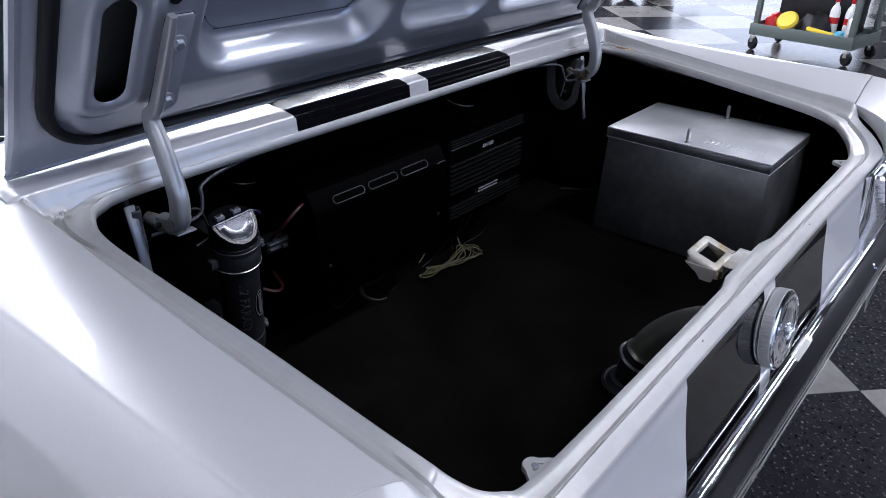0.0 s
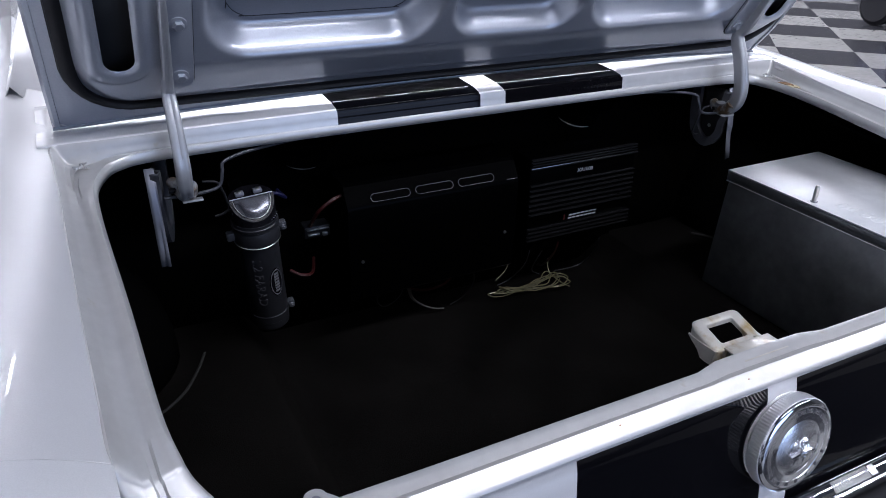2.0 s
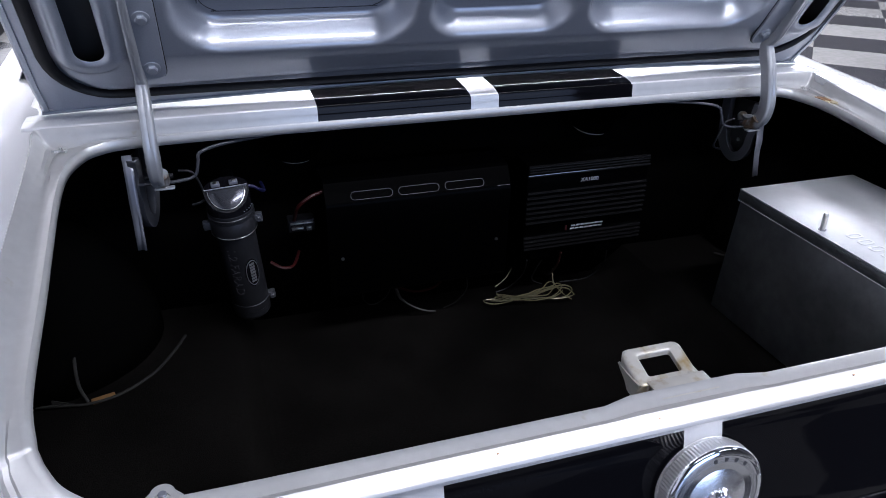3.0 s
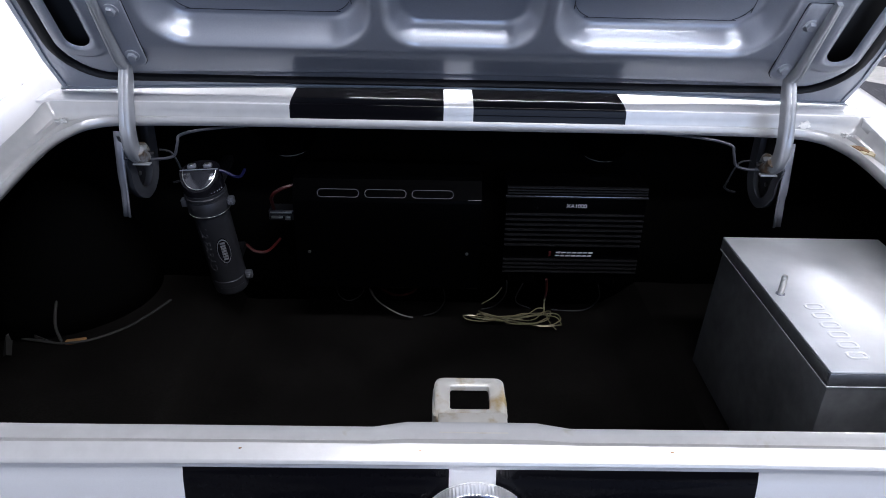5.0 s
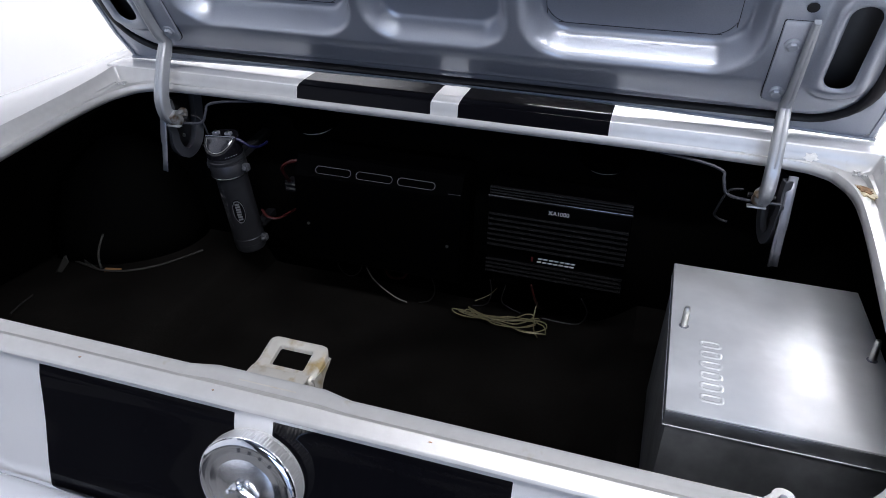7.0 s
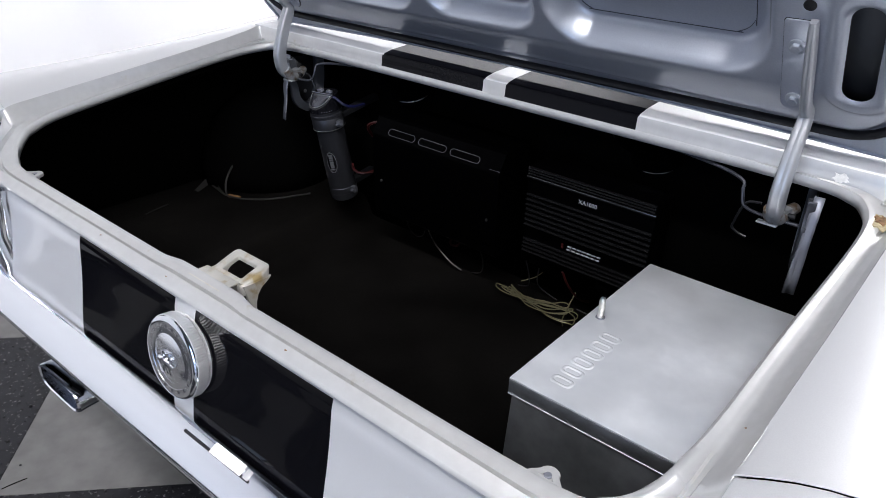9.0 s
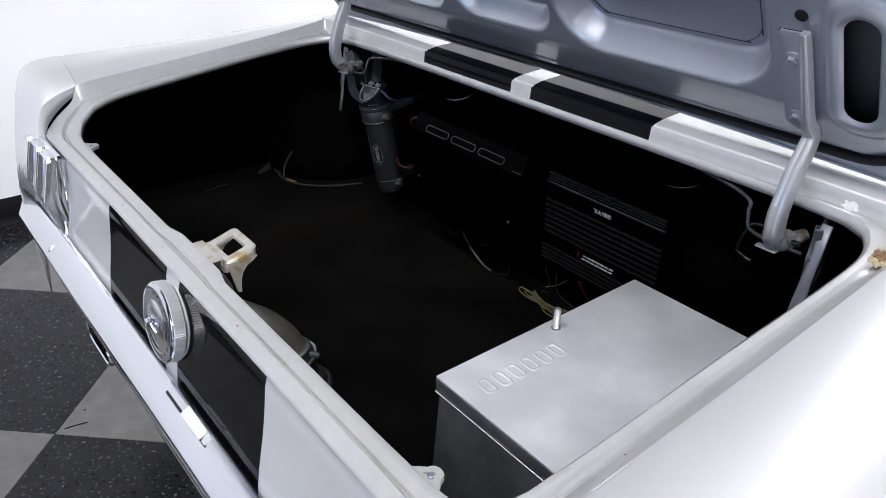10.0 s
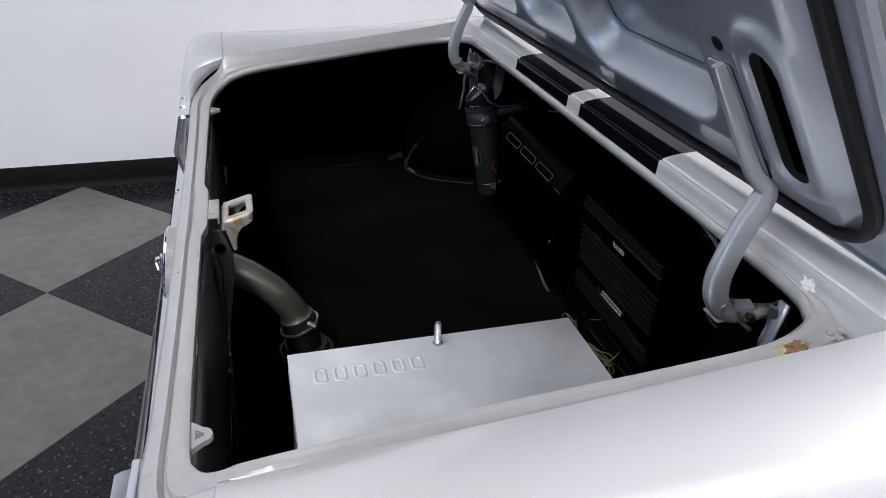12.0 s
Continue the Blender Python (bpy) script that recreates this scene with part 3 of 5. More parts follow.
pl = part("plate_lamp", plate_piece((0.030, -0.0085, -0.004), (0.168, 0.0075, 0.0016), 0.002), DULL, bumper, "dark lamp slot with a ribbed lens")
ribs = [(0.088 + 0.0019 * i, 0.0034 if i % 2 else 0.0020) for i in range(34)]
lens = skin([[pl_m @ Vector((x, y, z)) for x, z in ribs + [(ribs[-1][0], -0.001), (ribs[0][0], -0.001)]] for y in (-0.0075, 0.0065)], closed_cols=True, caps=True)
part("ribbed_lens", lens, ZINC, pl, "ribbed clear lens", sharp=20)
part("lamp_lip", plate_piece((0.154, -0.0070, 0.0), (0.165, 0.0060, 0.0026), 0.001), SATIN, pl)
# valance under the bumper
part("rear_valance", skin([[(x, y, z) for y, z in ((-0.03, 0.56), (-0.045, 0.50), (-0.04, 0.42), (0.02, 0.36))] for x in np.linspace(-0.86, 0.86, 9)]), PAINT, car, solid=0.0015)

# exhaust tips below the bumper: wide, flat chrome outlets
for s in (-1, 1):
    sec_ = [(0.072 * math.copysign(abs(math.cos(a)) ** 0.45, math.cos(a)), 0.024 * math.copysign(abs(math.sin(a)) ** 0.6, math.sin(a))) for a in np.linspace(0, 2 * math.pi, 37)[:-1]]
    ex = skin([[Vector((s * 0.405 + x * k, y, 0.436 + z * k)) for x, z in sec_] for y, k in ((0.20, 0.8), (0.02, 0.95), (-0.070, 1.0), (-0.084, 1.02), (-0.088, 0.98), (-0.086, 0.90), (-0.04, 0.88), (0.0, 0.86))], closed_cols=True)
    tip = part("exhaust_tip", ex, CHROME, car, "wide chrome exhaust outlet")
    part("tip_inside", skin([[Vector((s * 0.405 + x * k, -0.02, 0.436 + z * k)) for x, z in sec_] for k in (0.87, 0.02)], closed_cols=True), LINER, tip)

# tail lamps: three upright lenses in chrome frames on each side
def rounded(w, h, r, n=5):
    pts = []
    for cx, cy, a0 in ((w - r, h - r, 0), (-w + r, h - r, 90), (-w + r, -h + r, 180), (w - r, -h + r, 270)):
        pts += [(cx + r * math.cos(radians(a0 + 90 * i / n)), cy + r * math.sin(radians(a0 + 90 * i / n))) for i in range(n + 1)]
    return pts


def rounded_wedge(w, h):
    """An upright outline with cut corners and points at half height."""
    c = 0.005
    right = [(w - c, -h), (w, -h + c), (w, -h * 0.5), (w, 0), (w, h * 0.5), (w, h - c), (w - c, h)]
    return right + [(-x, z) for x, z in right[::-1]]


def wedge(z):
    """The lamps stand out in a shallow upright wedge."""
    return 0.022 * (1 - abs(z) / 0.086)


for s in (-1, 1):
    base = [[Vector((s * (0.628 + x * k), -0.058 - d - 0.9 * wedge(z) * q, 0.688 + z * k)) for x, z in rounded_wedge(0.113, 0.086)] for k, d, q in ((1.0, -0.004, 0), (1.0, 0.002, 0.4), (0.985, 0.004, 0.5), (0.95, 0.0045, 0.55))]
    lamp = part("tail_lamp", skin(base, closed_cols=True, caps=True), CHROME, car, "chrome-framed tail lamp with three upright red lenses")
    for i in range(3):
        cx = 0.556 + 0.072 * i
        fr = [[Vector((s * (cx + x * k), -0.066 - d - wedge(z), 0.688 + z * k2)) for x, z in rounded_wedge(0.033, 0.082)] for k, k2, d in ((1.06, 1.0, -0.022), (1.06, 1.0, -0.010), (1.03, 0.995, -0.002), (1.0, 0.99, 0.004), (0.94, 0.97, 0.010), (0.84, 0.95, 0.0105), (0.78, 0.93, 0.007), (0.76, 0.92, 0.0))]
        part("lamp_bezel", skin(fr, closed_cols=True), LAMPCHROME, lamp, sharp=28)
        ln_ = [[Vector((s * (cx + x * k), -0.066 - d - wedge(z), 0.688 + z * k2)) for x, z in rounded_wedge(0.0255, 0.0755)] for k, k2, d in ((1.0, 1.0, 0.001), (0.9, 0.97, 0.005), (0.45, 0.9, 0.007), (0.05, 0.85, 0.008))]
        part("lens", skin(ln_, closed_cols=True, caps=True), REDLENS, lamp, "dark red lens", sharp=28)

# rear window and pillars behind the lid
win = [(0.785, 0.936, 0.640), (0.90, 0.972, 0.628), (1.00, 1.004, 0.617), (1.25, 1.085, 0.590), (1.60, 1.195, 0.555), (1.95, 1.285, 0.53)]
part("rear_window", skin([[(x * k, y, z + 0.010 * (1 - x * x)) for x in (-1, -0.5, 0, 0.5, 1)] for y, z, k in win]), GLASS, car, "dark green-tinted rear window", solid=0.005)
tr_sec = [(-0.010, -0.004), (-0.010, 0.004), (-0.004, 0.007), (0.004, 0.007), (0.010, 0.003), (0.010, -0.004)]
part("window_trim", merge(sweep(spline([(-0.648, 0.782, 0.939), (0, 0.776, 0.949), (0.648, 0.782, 0.939)], 10), tr_sec), *[sweep([(s * (k + 0.008), y, z + 0.004) for y, z, k in win], tr_sec) for s in (-1, 1)]), CHROME, car, "chrome window surround")
for s in (-1, 1):
    part("roof_pillar", skin([[(s * (k + 0.006), y, z - 0.006), (s * (k + 0.020), y, z + 0.002), (s * (k + 0.05), y + 0.01, z - 0.004), (s * (0.72 - 0.05 * (y - 0.8)), y + 0.05, 0.35 * z + 0.61 + 0.02), (s * 0.752, y + 0.06, 0.900 + 0.07 * (y - 0.8))] for y, z, k in win]), PAINT, car, solid=0.0015)
part("cabin_bulkhead", block((-0.53, 1.60, 0.3), (0.53, 1.62, 1.16), 0), LINER, car)
for s in (-1, 1):
    w = Matrix.Translation((s * 0.74, 0.86, 0.325)) @ Matrix.Rotation(radians(90 * s), 4, "Y")
    wheel = part("wheel", lathe([(0.19, -0.08), (0.29, -0.10), (0.322, -0.085), (0.326, 0.0), (0.322, 0.085), (0.29, 0.10), (0.20, 0.09)], 48, w), RUBBER, car, "black rear tyre")
    part("wheel_rim", lathe([(0.19, -0.07), (0.195, 0.06), (0.15, 0.05), (0.05, 0.075), (0, 0.08)], 40, w), SATIN, wheel)

# ---------------------------------------------------------------- inside the trunk
def floor_z(x, y):
    """The carpet: side ledges and a sunken middle over the tank."""
    well = 0.052 * lerp([(-0.452, 0), (-0.436, 0.10), (-0.424, 0.5), (-0.410, 0.92), (-0.39, 1), (0.30, 1), (0.34, 0.5), (0.37, 0)], x)
    return 0.549 - well + 0.004 * noise.noise(Vector((x * 6, y * 6, 0))) + 0.0015 * noise.noise(Vector((x * 23, y * 23, 3)))


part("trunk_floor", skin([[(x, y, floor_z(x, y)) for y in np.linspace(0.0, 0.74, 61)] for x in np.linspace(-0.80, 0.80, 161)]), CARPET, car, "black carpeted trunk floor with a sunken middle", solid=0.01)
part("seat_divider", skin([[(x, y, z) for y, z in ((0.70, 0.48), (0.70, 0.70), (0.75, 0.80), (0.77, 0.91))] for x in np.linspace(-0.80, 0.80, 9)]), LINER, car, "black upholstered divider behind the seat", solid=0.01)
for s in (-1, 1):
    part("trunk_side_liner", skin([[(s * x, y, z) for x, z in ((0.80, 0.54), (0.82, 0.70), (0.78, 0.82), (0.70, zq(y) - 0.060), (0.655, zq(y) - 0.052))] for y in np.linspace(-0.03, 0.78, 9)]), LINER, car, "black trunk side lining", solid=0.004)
# wheel housing bulging in from the side, with corded edging round its foot
for s in (-1, 1):
    dome = []
    for k in range(9):
        e = radians(90 * k / 8)
        dome.append([Vector((s * (0.745 - 0.185 * math.cos(e) * math.cos(a) * 1.0), 0.64 - 0.175 * math.cos(e) * math.sin(a), 0.552 + 0.22 * math.sin(e))) for a in np.linspace(-1.4, 1.75, 19)])
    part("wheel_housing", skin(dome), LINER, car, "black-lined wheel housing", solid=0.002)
part("edging_cord", tube([(-0.765, 0.474, 0.5535), (-0.70, 0.462, 0.5535), (-0.66, 0.456, 0.5535), (-0.618, 0.467, 0.5535), (-0.574, 0.504, 0.5535), (-0.545, 0.553, 0.5535), (-0.525, 0.600, 0.5535)], 0.0023), CORD, car, "frayed grey cord edging")
part("edging_cord", tube([(-0.661, 0.457, 0.556), (-0.669, 0.464, 0.578), (-0.672, 0.478, 0.600), (-0.672, 0.500, 0.624), (-0.668, 0.525, 0.644)], 0.0026), CORD, car)
part("carpet_fold", skin([[Vector((x - 0.006, y, 0.550)), Vector((x, y, 0.550 + hh)), Vector((x + 0.006, y + 0.004, 0.550))] for x, y, hh in ((-0.735, 0.420, 0.004), (-0.755, 0.462, 0.014), (-0.745, 0.480, 0.018), (-0.715, 0.470, 0.012), (-0.680, 0.459, 0.004))]), CORD, car, "curled carpet edge")
part("carpet_fold", tube([(-0.699, 0.269, 0.553), (-0.706, 0.300, 0.5535), (-0.712, 0.334, 0.553)], 0.0014), CORD, car)
part("edging_cord", tube([(0.70, 0.462, 0.557), (0.655, 0.465, 0.557), (0.60, 0.50, 0.557), (0.556, 0.565, 0.557), (0.53, 0.60, 0.557)], 0.0022), CORD, car, "frayed grey cord edging")
part("foam_scrap", block((-0.658, 0.460, 0.549), (-0.625, 0.470, 0.555), 0.0015, turn=Matrix.Rotation(radians(16), 4, "Z")), ORANGE, car, "scrap of worn orange foam")

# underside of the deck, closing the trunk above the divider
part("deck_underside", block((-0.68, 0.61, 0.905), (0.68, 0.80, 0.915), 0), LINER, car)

# striker on the lip: a tilted loop with rolled edges, one leg running down to the brace
hole = rounded(0.0205, 0.0140, 0.003)
edge = rounded(0.0370, 0.0255, 0.0085)


def on_striker(x, y, dz):
    return Vector((x, 0.0415 + y * 0.96, 0.7850 + y * 0.29 + dz))


plate = []
for k, dz in ((1.0, -0.0145), (1.012, -0.0100), (1.012, -0.0050), (0.99, -0.0018), (0.94, -0.0002), (0.88, 0.0003)):
    plate.append([on_striker(x * k, y * k - (0.002 if dz < -0.004 else 0), dz) for x, y in edge])
for k, dz in ((1.10, 0.0), (1.02, -0.0008), (1.0, -0.0025), (1.0, -0.0065)):
    plate.append([on_striker(x * k, y * k, dz) for x, y in hole])
leg = []
for y0, y1, z in ((0.0190, 0.0640, 0.7780), (0.0195, 0.0580, 0.7730), (0.0210, 0.0470, 0.7665), (0.0230, 0.0405, 0.7580), (0.0255, 0.0375, 0.7480), (0.0275, 0.0365, 0.7380), (0.0300, 0.0360, 0.7290)):
    leg.append([(x, y, z) for x, y in ((0.0352, y0), (0.0382, y0 + 0.001), (0.0390, (y0 + y1) / 2), (0.0382, y1 - 0.001), (0.0352, y1))])
leg_left = [[(-x, y, z) for x, y, z in row] for row in leg[:4]]
striker = part("striker", merge(skin(plate, closed_cols=True), skin(leg, closed_cols=True, caps=True), skin(leg_left, closed_cols=True, caps=True)), STRIKER, car, "worn pale metal trunk striker with a square hole", sharp=40)
part("dimple", lathe([(0.0050, -0.001), (0.0040, 0.0010), (0.0, 0.0018)], 14, Matrix.Translation(on_striker(0.0285, -0.0185, -0.0006))), STRIKER, striker)
part("striker_foot", merge(block((-0.033, -0.016, 0.7843), (0.036, 0.0145, 0.7868), 0.0012), block((-0.030, 0.0115, 0.7740), (0.034, 0.0145, 0.7860), 0.0012)), STRIKER, striker, "flat worn foot of the striker")
# upright brace under the striker: a pressed plate, its round hole a black disc
bprof = [(0.0000, 0.762), (0.0150, 0.760), (0.0220, 0.745), (0.0285, 0.719), (0.0270, 0.690), (0.0215, 0.655), (0.0155, 0.620), (0.0080, 0.575), (0.0040, 0.540), (0.0000, 0.520)]
brace = part("latch_brace", skin([[(x + 0.0015 * q, y * k, z) for y, z in bprof] for x, q, k in ((0.024, 0, 0.90), (0.026, 0, 1.0), (0.034, 0, 1.0), (0.036, 0, 0.90))], closed_cols=True, caps=True), BRACE, car, "grey painted latch brace with a round hole", sharp=40)
# black disc laid on the plate for the dark of the hole
part("brace_hole", lathe([(0.0085, 0.0), (0.0085, 0.0016), (0.007, 0.0018)], 20, Matrix.Translation((0.0355, 0.0105, 0.733)) @ Matrix.Rotation(radians(90), 4, "Y")), LINER, brace)
# loose harness behind the tail panel
for pts, r_, m_, lab in (
    ([(0.060, 0.006, 0.735), (0.075, 0.012, 0.715), (0.085, 0.010, 0.690), (0.110, 0.012, 0.655), (0.150, 0.010, 0.625)], 0.0016, RUBBER, "black harness wire"),
    ([(0.150, 0.010, 0.640), (0.185, 0.014, 0.655), (0.200, 0.012, 0.640), (0.215, 0.012, 0.600), (0.225, 0.014, 0.565)], 0.0013, HARNESSRED, "brown-red harness wire"),
    ([(0.170, 0.012, 0.655), (0.205, 0.016, 0.645), (0.225, 0.014, 0.605), (0.238, 0.012, 0.560), (0.24, 0.02, 0.551)], 0.0012, HARNESSRED, "brown-red harness wire"),
    ([(0.140, 0.010, 0.650), (0.160, 0.016, 0.670), (0.190, 0.014, 0.668), (0.212, 0.012, 0.650)], 0.0014, WIREPALE, "grey harness wire"),
    ([(0.190, 0.010, 0.640), (0.250, 0.012, 0.585), (0.290, 0.014, 0.556)], 0.0011, HARNESSRED, "brown-red harness wire"),
):
    part("harness_wire", tube(pts, r_, 6, 6), m_, car, lab)
for cx, cz in ((0.178, 0.660), (0.203, 0.648), (0.214, 0.628)):
    part("harness_connector", block((cx - 0.006, 0.009, cz - 0.004), (cx + 0.006, 0.016, cz + 0.004), 0.0015), FLANGE, car, "small grey wire connector")


def splash(at, along, across, lift, r, n=18, seed=1):
    """A small uneven patch lying on a surface."""
    rnd = random.Random(seed)
    at, along, across, lift = Vector(at), Vector(along).normalized(), Vector(across).normalized(), Vector(lift)
    pts = []
    for i in range(n):
        a = 2 * math.pi * i / n
        k = rnd.uniform(0.55, 1.15)
        pts.append((r[0] * k * math.cos(a), r[1] * k * math.sin(a)))
    rows_ = [[at + along * (x * q) + across * (y * q) + lift * h for x, y in pts] for q, h in ((1.0, 0.0), (0.96, 1.0), (0.4, 1.1), (0.02, 1.1))]
    return skin(rows_, closed_cols=True, caps=True)


WORN = mat("bare_scuff", (0.78, 0.77, 0.74), rough=0.7, grain=0.1, scale=200)
RUST = mat("rust", (0.24, 0.135, 0.065), rough=0.85, grain=0.4, scale=300, stain=0.4, stain_scale=60)
part("paint_scuff", splash((0.577, 0.5978, 0.914), (1, 0, 0), (0, 0.1, 1), (0, -0.0007, 0), (0.011, 0.008), seed=3), WORN, car, "chalky white scuff in the paint")
STAINED = mat("yellow_stain", (0.42, 0.36, 0.22), rough=0.6, grain=0.3, scale=150, stain=0.35, stain_scale=60)
part("rust_stain", splash((0.6465, 0.532, 0.8925), (1, 0.5, 0.02), (-0.5, 1, 0.05), (0, 0, 0.0018), (0.017, 0.026), n=26, seed=6), STAINED, rim, "yellowed rust stain in the gutter")
part("rust_patch", splash((0.6440, 0.535, 0.8945), (1, 0.4, 0.02), (-0.4, 1, 0.05), (0, 0, 0.0012), (0.009, 0.014), n=26, seed=5), RUST, rim, "brown rust patch in the gutter")
for px_, py_, pz_, r_, sd in ((0.19, -0.0365, 0.7838, 0.0022, 7), (-0.22, -0.0365, 0.7838, 0.0018, 9), (0.645, 0.10, 0.8505, 0.006, 11), (0.643, 0.125, 0.853, 0.003, 12), (-0.05, -0.0375, 0.7838, 0.0015, 13)):
    part("rust_speck", splash((px_, py_, pz_), (1, 0.2, 0), (0, 1, 0), (0, 0, 0.0008), (r_, r_ * 0.5), seed=sd), RUST, car)

# the rest of the body, plain, ahead of the rear window
for s in (-1, 1):
    sect = [(0.672, 0.975), (0.74, 0.955), (0.80, 0.905), (0.855, 0.80), (0.885, 0.68), (0.895, 0.55), (0.875, 0.40), (0.845, 0.27)]
    part("body_side", skin([[Vector((s * x * k, y, 0.27 + (z - 0.27) * h)) for x, z in sect] for y, k, h in ((1.80, 1.0, 1.0), (2.4, 0.995, 1.0), (3.0, 0.985, 0.99), (3.6, 0.965, 0.965), (4.1, 0.93, 0.925), (4.34, 0.89, 0.88))]), PAINT, car, "plain silver body side", solid=0.002)
    part("side_glass", skin([[(s * 0.53, 1.97, 1.28), (s * 0.675, 1.90, 0.98)], [(s * 0.535, 2.35, 1.30), (s * 0.68, 2.35, 0.985)], [(s * 0.53, 2.66, 1.285), (s * 0.675, 3.06, 0.975)]]), GLASS, car, solid=0.004)
    wf = Matrix.Translation((s * 0.74, 3.62, 0.327)) @ Matrix.Rotation(radians(90 * s), 4, "Y")
    wheel = part("wheel", lathe([(0.19, -0.08), (0.29, -0.10), (0.322, -0.085), (0.326, 0.0), (0.322, 0.085), (0.29, 0.10), (0.20, 0.09)], 48, wf), RUBBER, car, "black front tyre")
    part("wheel_rim", lathe([(0.19, -0.07), (0.195, 0.06), (0.15, 0.05), (0.05, 0.075), (0, 0.08)], 40, wf), SATIN, wheel)


def top_panel(name, stations, label):
    """A panel across the car with the two stripes, from (y, height, half width) stations."""
    xs = [-0.6, -0.45, -0.277, -0.15, -0.0245, 0.0245, 0.15, 0.277, 0.45, 0.6]
    rows_ = [[Vector((x * (hw / 0.6 if abs(x) > 0.3 else 1), y, z + 0.03 * (1 - (x / 0.6) ** 2))) for x in xs] for y, z, hw in stations]
    return part(name, skin(rows_, mats=lambda i, j: 1 if 0.0245 < abs((xs[j] + xs[j + 1]) / 2) < 0.277 else 0), (PAINT, STRIPE), car, label, solid=0.002)


top_panel("roof", [(1.93, 1.268, 0.54), (2.15, 1.285, 0.54), (2.40, 1.290, 0.545), (2.68, 1.272, 0.54)], "silver roof with two black stripes")
top_panel("hood", [(3.12, 0.955, 0.675), (3.5, 0.935, 0.665), (4.0, 0.89, 0.635), (4.34, 0.835, 0.60)], "silver hood with two black stripes")
part("windshield", skin([[(x * k, y, z + 0.02 * (1 - x * x)) for x in (-1, -0.5, 0, 0.5, 1)] for y, z, k in ((2.68, 1.282, 0.535), (2.9, 1.135, 0.60), (3.12, 0.968, 0.67))]), GLASS, car, "dark windshield", solid=0.005)
part("front_panel", skin([[(x, 4.34 + 0.05 * (1 - (x / 0.79) ** 2) * q, z) for x in np.linspace(-0.79, 0.79, 9)] for z, q in ((0.83, 1.0), (0.70, 0.8), (0.55, 0.9), (0.40, 0.6), (0.28, 0.2))]), PAINT, car, solid=0.002)
part("floor_pan", block((-0.80, 0.75, 0.22), (0.80, 4.2, 0.25), 0.01), LINER, car)

# ---------------------------------------------------------------- the open trunk lid
LID_DIR, LID_DOWN = Vector((0, -0.54, 0.842)).normalized(), Vector((0, -0.842, -0.54)).normalized()
LID_AT = Vector((0, 0.604, 0.945))


def lid_at(u, v, w=0.0):
    """A point of the lid; its front edge is crowned across the car."""
    v += 0.020 * max(0.0, 1 - (u / 0.667) ** 2) * min(1.0, max(0.0, (0.075 - v) / 0.085))
    return LID_AT + Vector((u, 0, 0)) + LID_DIR * v + LID_DOWN * w


def rr(u, v, cu, cv, hu, hv, r):
    """Signed distance to a rounded rectangle (inside: minus)."""
    dx, dy = abs(u - cu) - hu + r, abs(v - cv) - hv + r
    return math.hypot(max(dx, 0), max(dy, 0)) + min(max(dx, dy), 0) - r


def step(d, w):
    """1 inside, 0 outside, eased over the width w."""
    t = min(1, max(0, 0.5 - d / w))
    return t * t * (3 - 2 * t)


LID_L = 0.66


def lid_height(u, v):
    a = abs(u)
    h = -0.028 - 0.14 * max(0.0, 0.030 - v) - 0.15 * max(0.0, a - 0.640)
    # raised field, rising from the weatherstrip to a crease
    rise = min(1.0, max(0.0, (v - 0.030) / 0.066))
    field = step(rr(a, v, 0, 0.356, 0.622, 0.347, 0.10), 0.026)
    h += 0.023 * min(field, 0.34 + 0.66 * rise) * step(0.013 - v, 0.012)
    # pockets pressed into the panel
    h -= 0.044 * step(rr(a, v, 0.302, 0.300, 0.157, 0.188, 0.058), 0.026)
    h -= 0.036 * step(rr(u, v, 0, 0.222, 0.106, 0.104, 0.045), 0.026)
    h -= 0.030 * step(rr(u, v, 0, 0.47, 0.12, 0.11, 0.05), 0.030)
    h -= 0.030 * step(rr(a, v, 0.30, 0.570, 0.16, 0.06, 0.04), 0.030)
    # the slotted beads beside the hinges
    h += 0.007 * step(rr(a, v, 0.574, 0.166, 0.037, 0.097, 0.036), 0.014)
    h -= 0.006 * step(rr(a, v, 0.574, 0.166, 0.0205, 0.072, 0.0205), 0.008)
    return h


lid = part("trunk_lid", skin([[lid_at(u, v, -0.038 - 0.030 * (1 - (abs(u) / 0.675) ** 4) * math.sin(math.pi * min(1, max(0, (v + 0.036) / (LID_L + 0.036)))) ** 0.5) for v in np.linspace(-0.036, LID_L, 20)] for u in np.concatenate([np.linspace(-0.667, -0.277, 8), np.linspace(-0.2769, -0.0245, 5), np.linspace(-0.0244, 0.0245, 2), np.linspace(0.0246, 0.277, 5), np.linspace(0.2771, 0.667, 8)])]), PAINT, car, "open silver trunk lid seen from below", solid=0.001)
us, vs = np.linspace(-0.664, 0.664, 333), np.linspace(-0.034, LID_L - 0.004, 175)


def slot(u, v):
    return rr(abs(u), v, 0.574, 0.166, 0.0185, 0.070, 0.018)


def lid_point(u, v):
    """A point of the pressed panel; near a slot it is drawn onto the slot's edge."""
    d = slot(u, v)
    if abs(d) < 0.0030:
        e = 1e-4
        gu, gv = (slot(u + e, v) - d) / e, (slot(u, v + e) - d) / e
        u, v = u - gu * d, v - gv * d
    return lid_at(u, v, lid_height(u, v))


panel = skin([[lid_point(u, v) for v in vs] for u in us])
cut = []
for f in panel.faces:
    c = f.calc_center_median() - LID_AT
    if slot(c.x, c.dot(LID_DIR)) < 0:
        cut.append(f)
bmesh.ops.delete(panel, geom=cut, context="FACES")
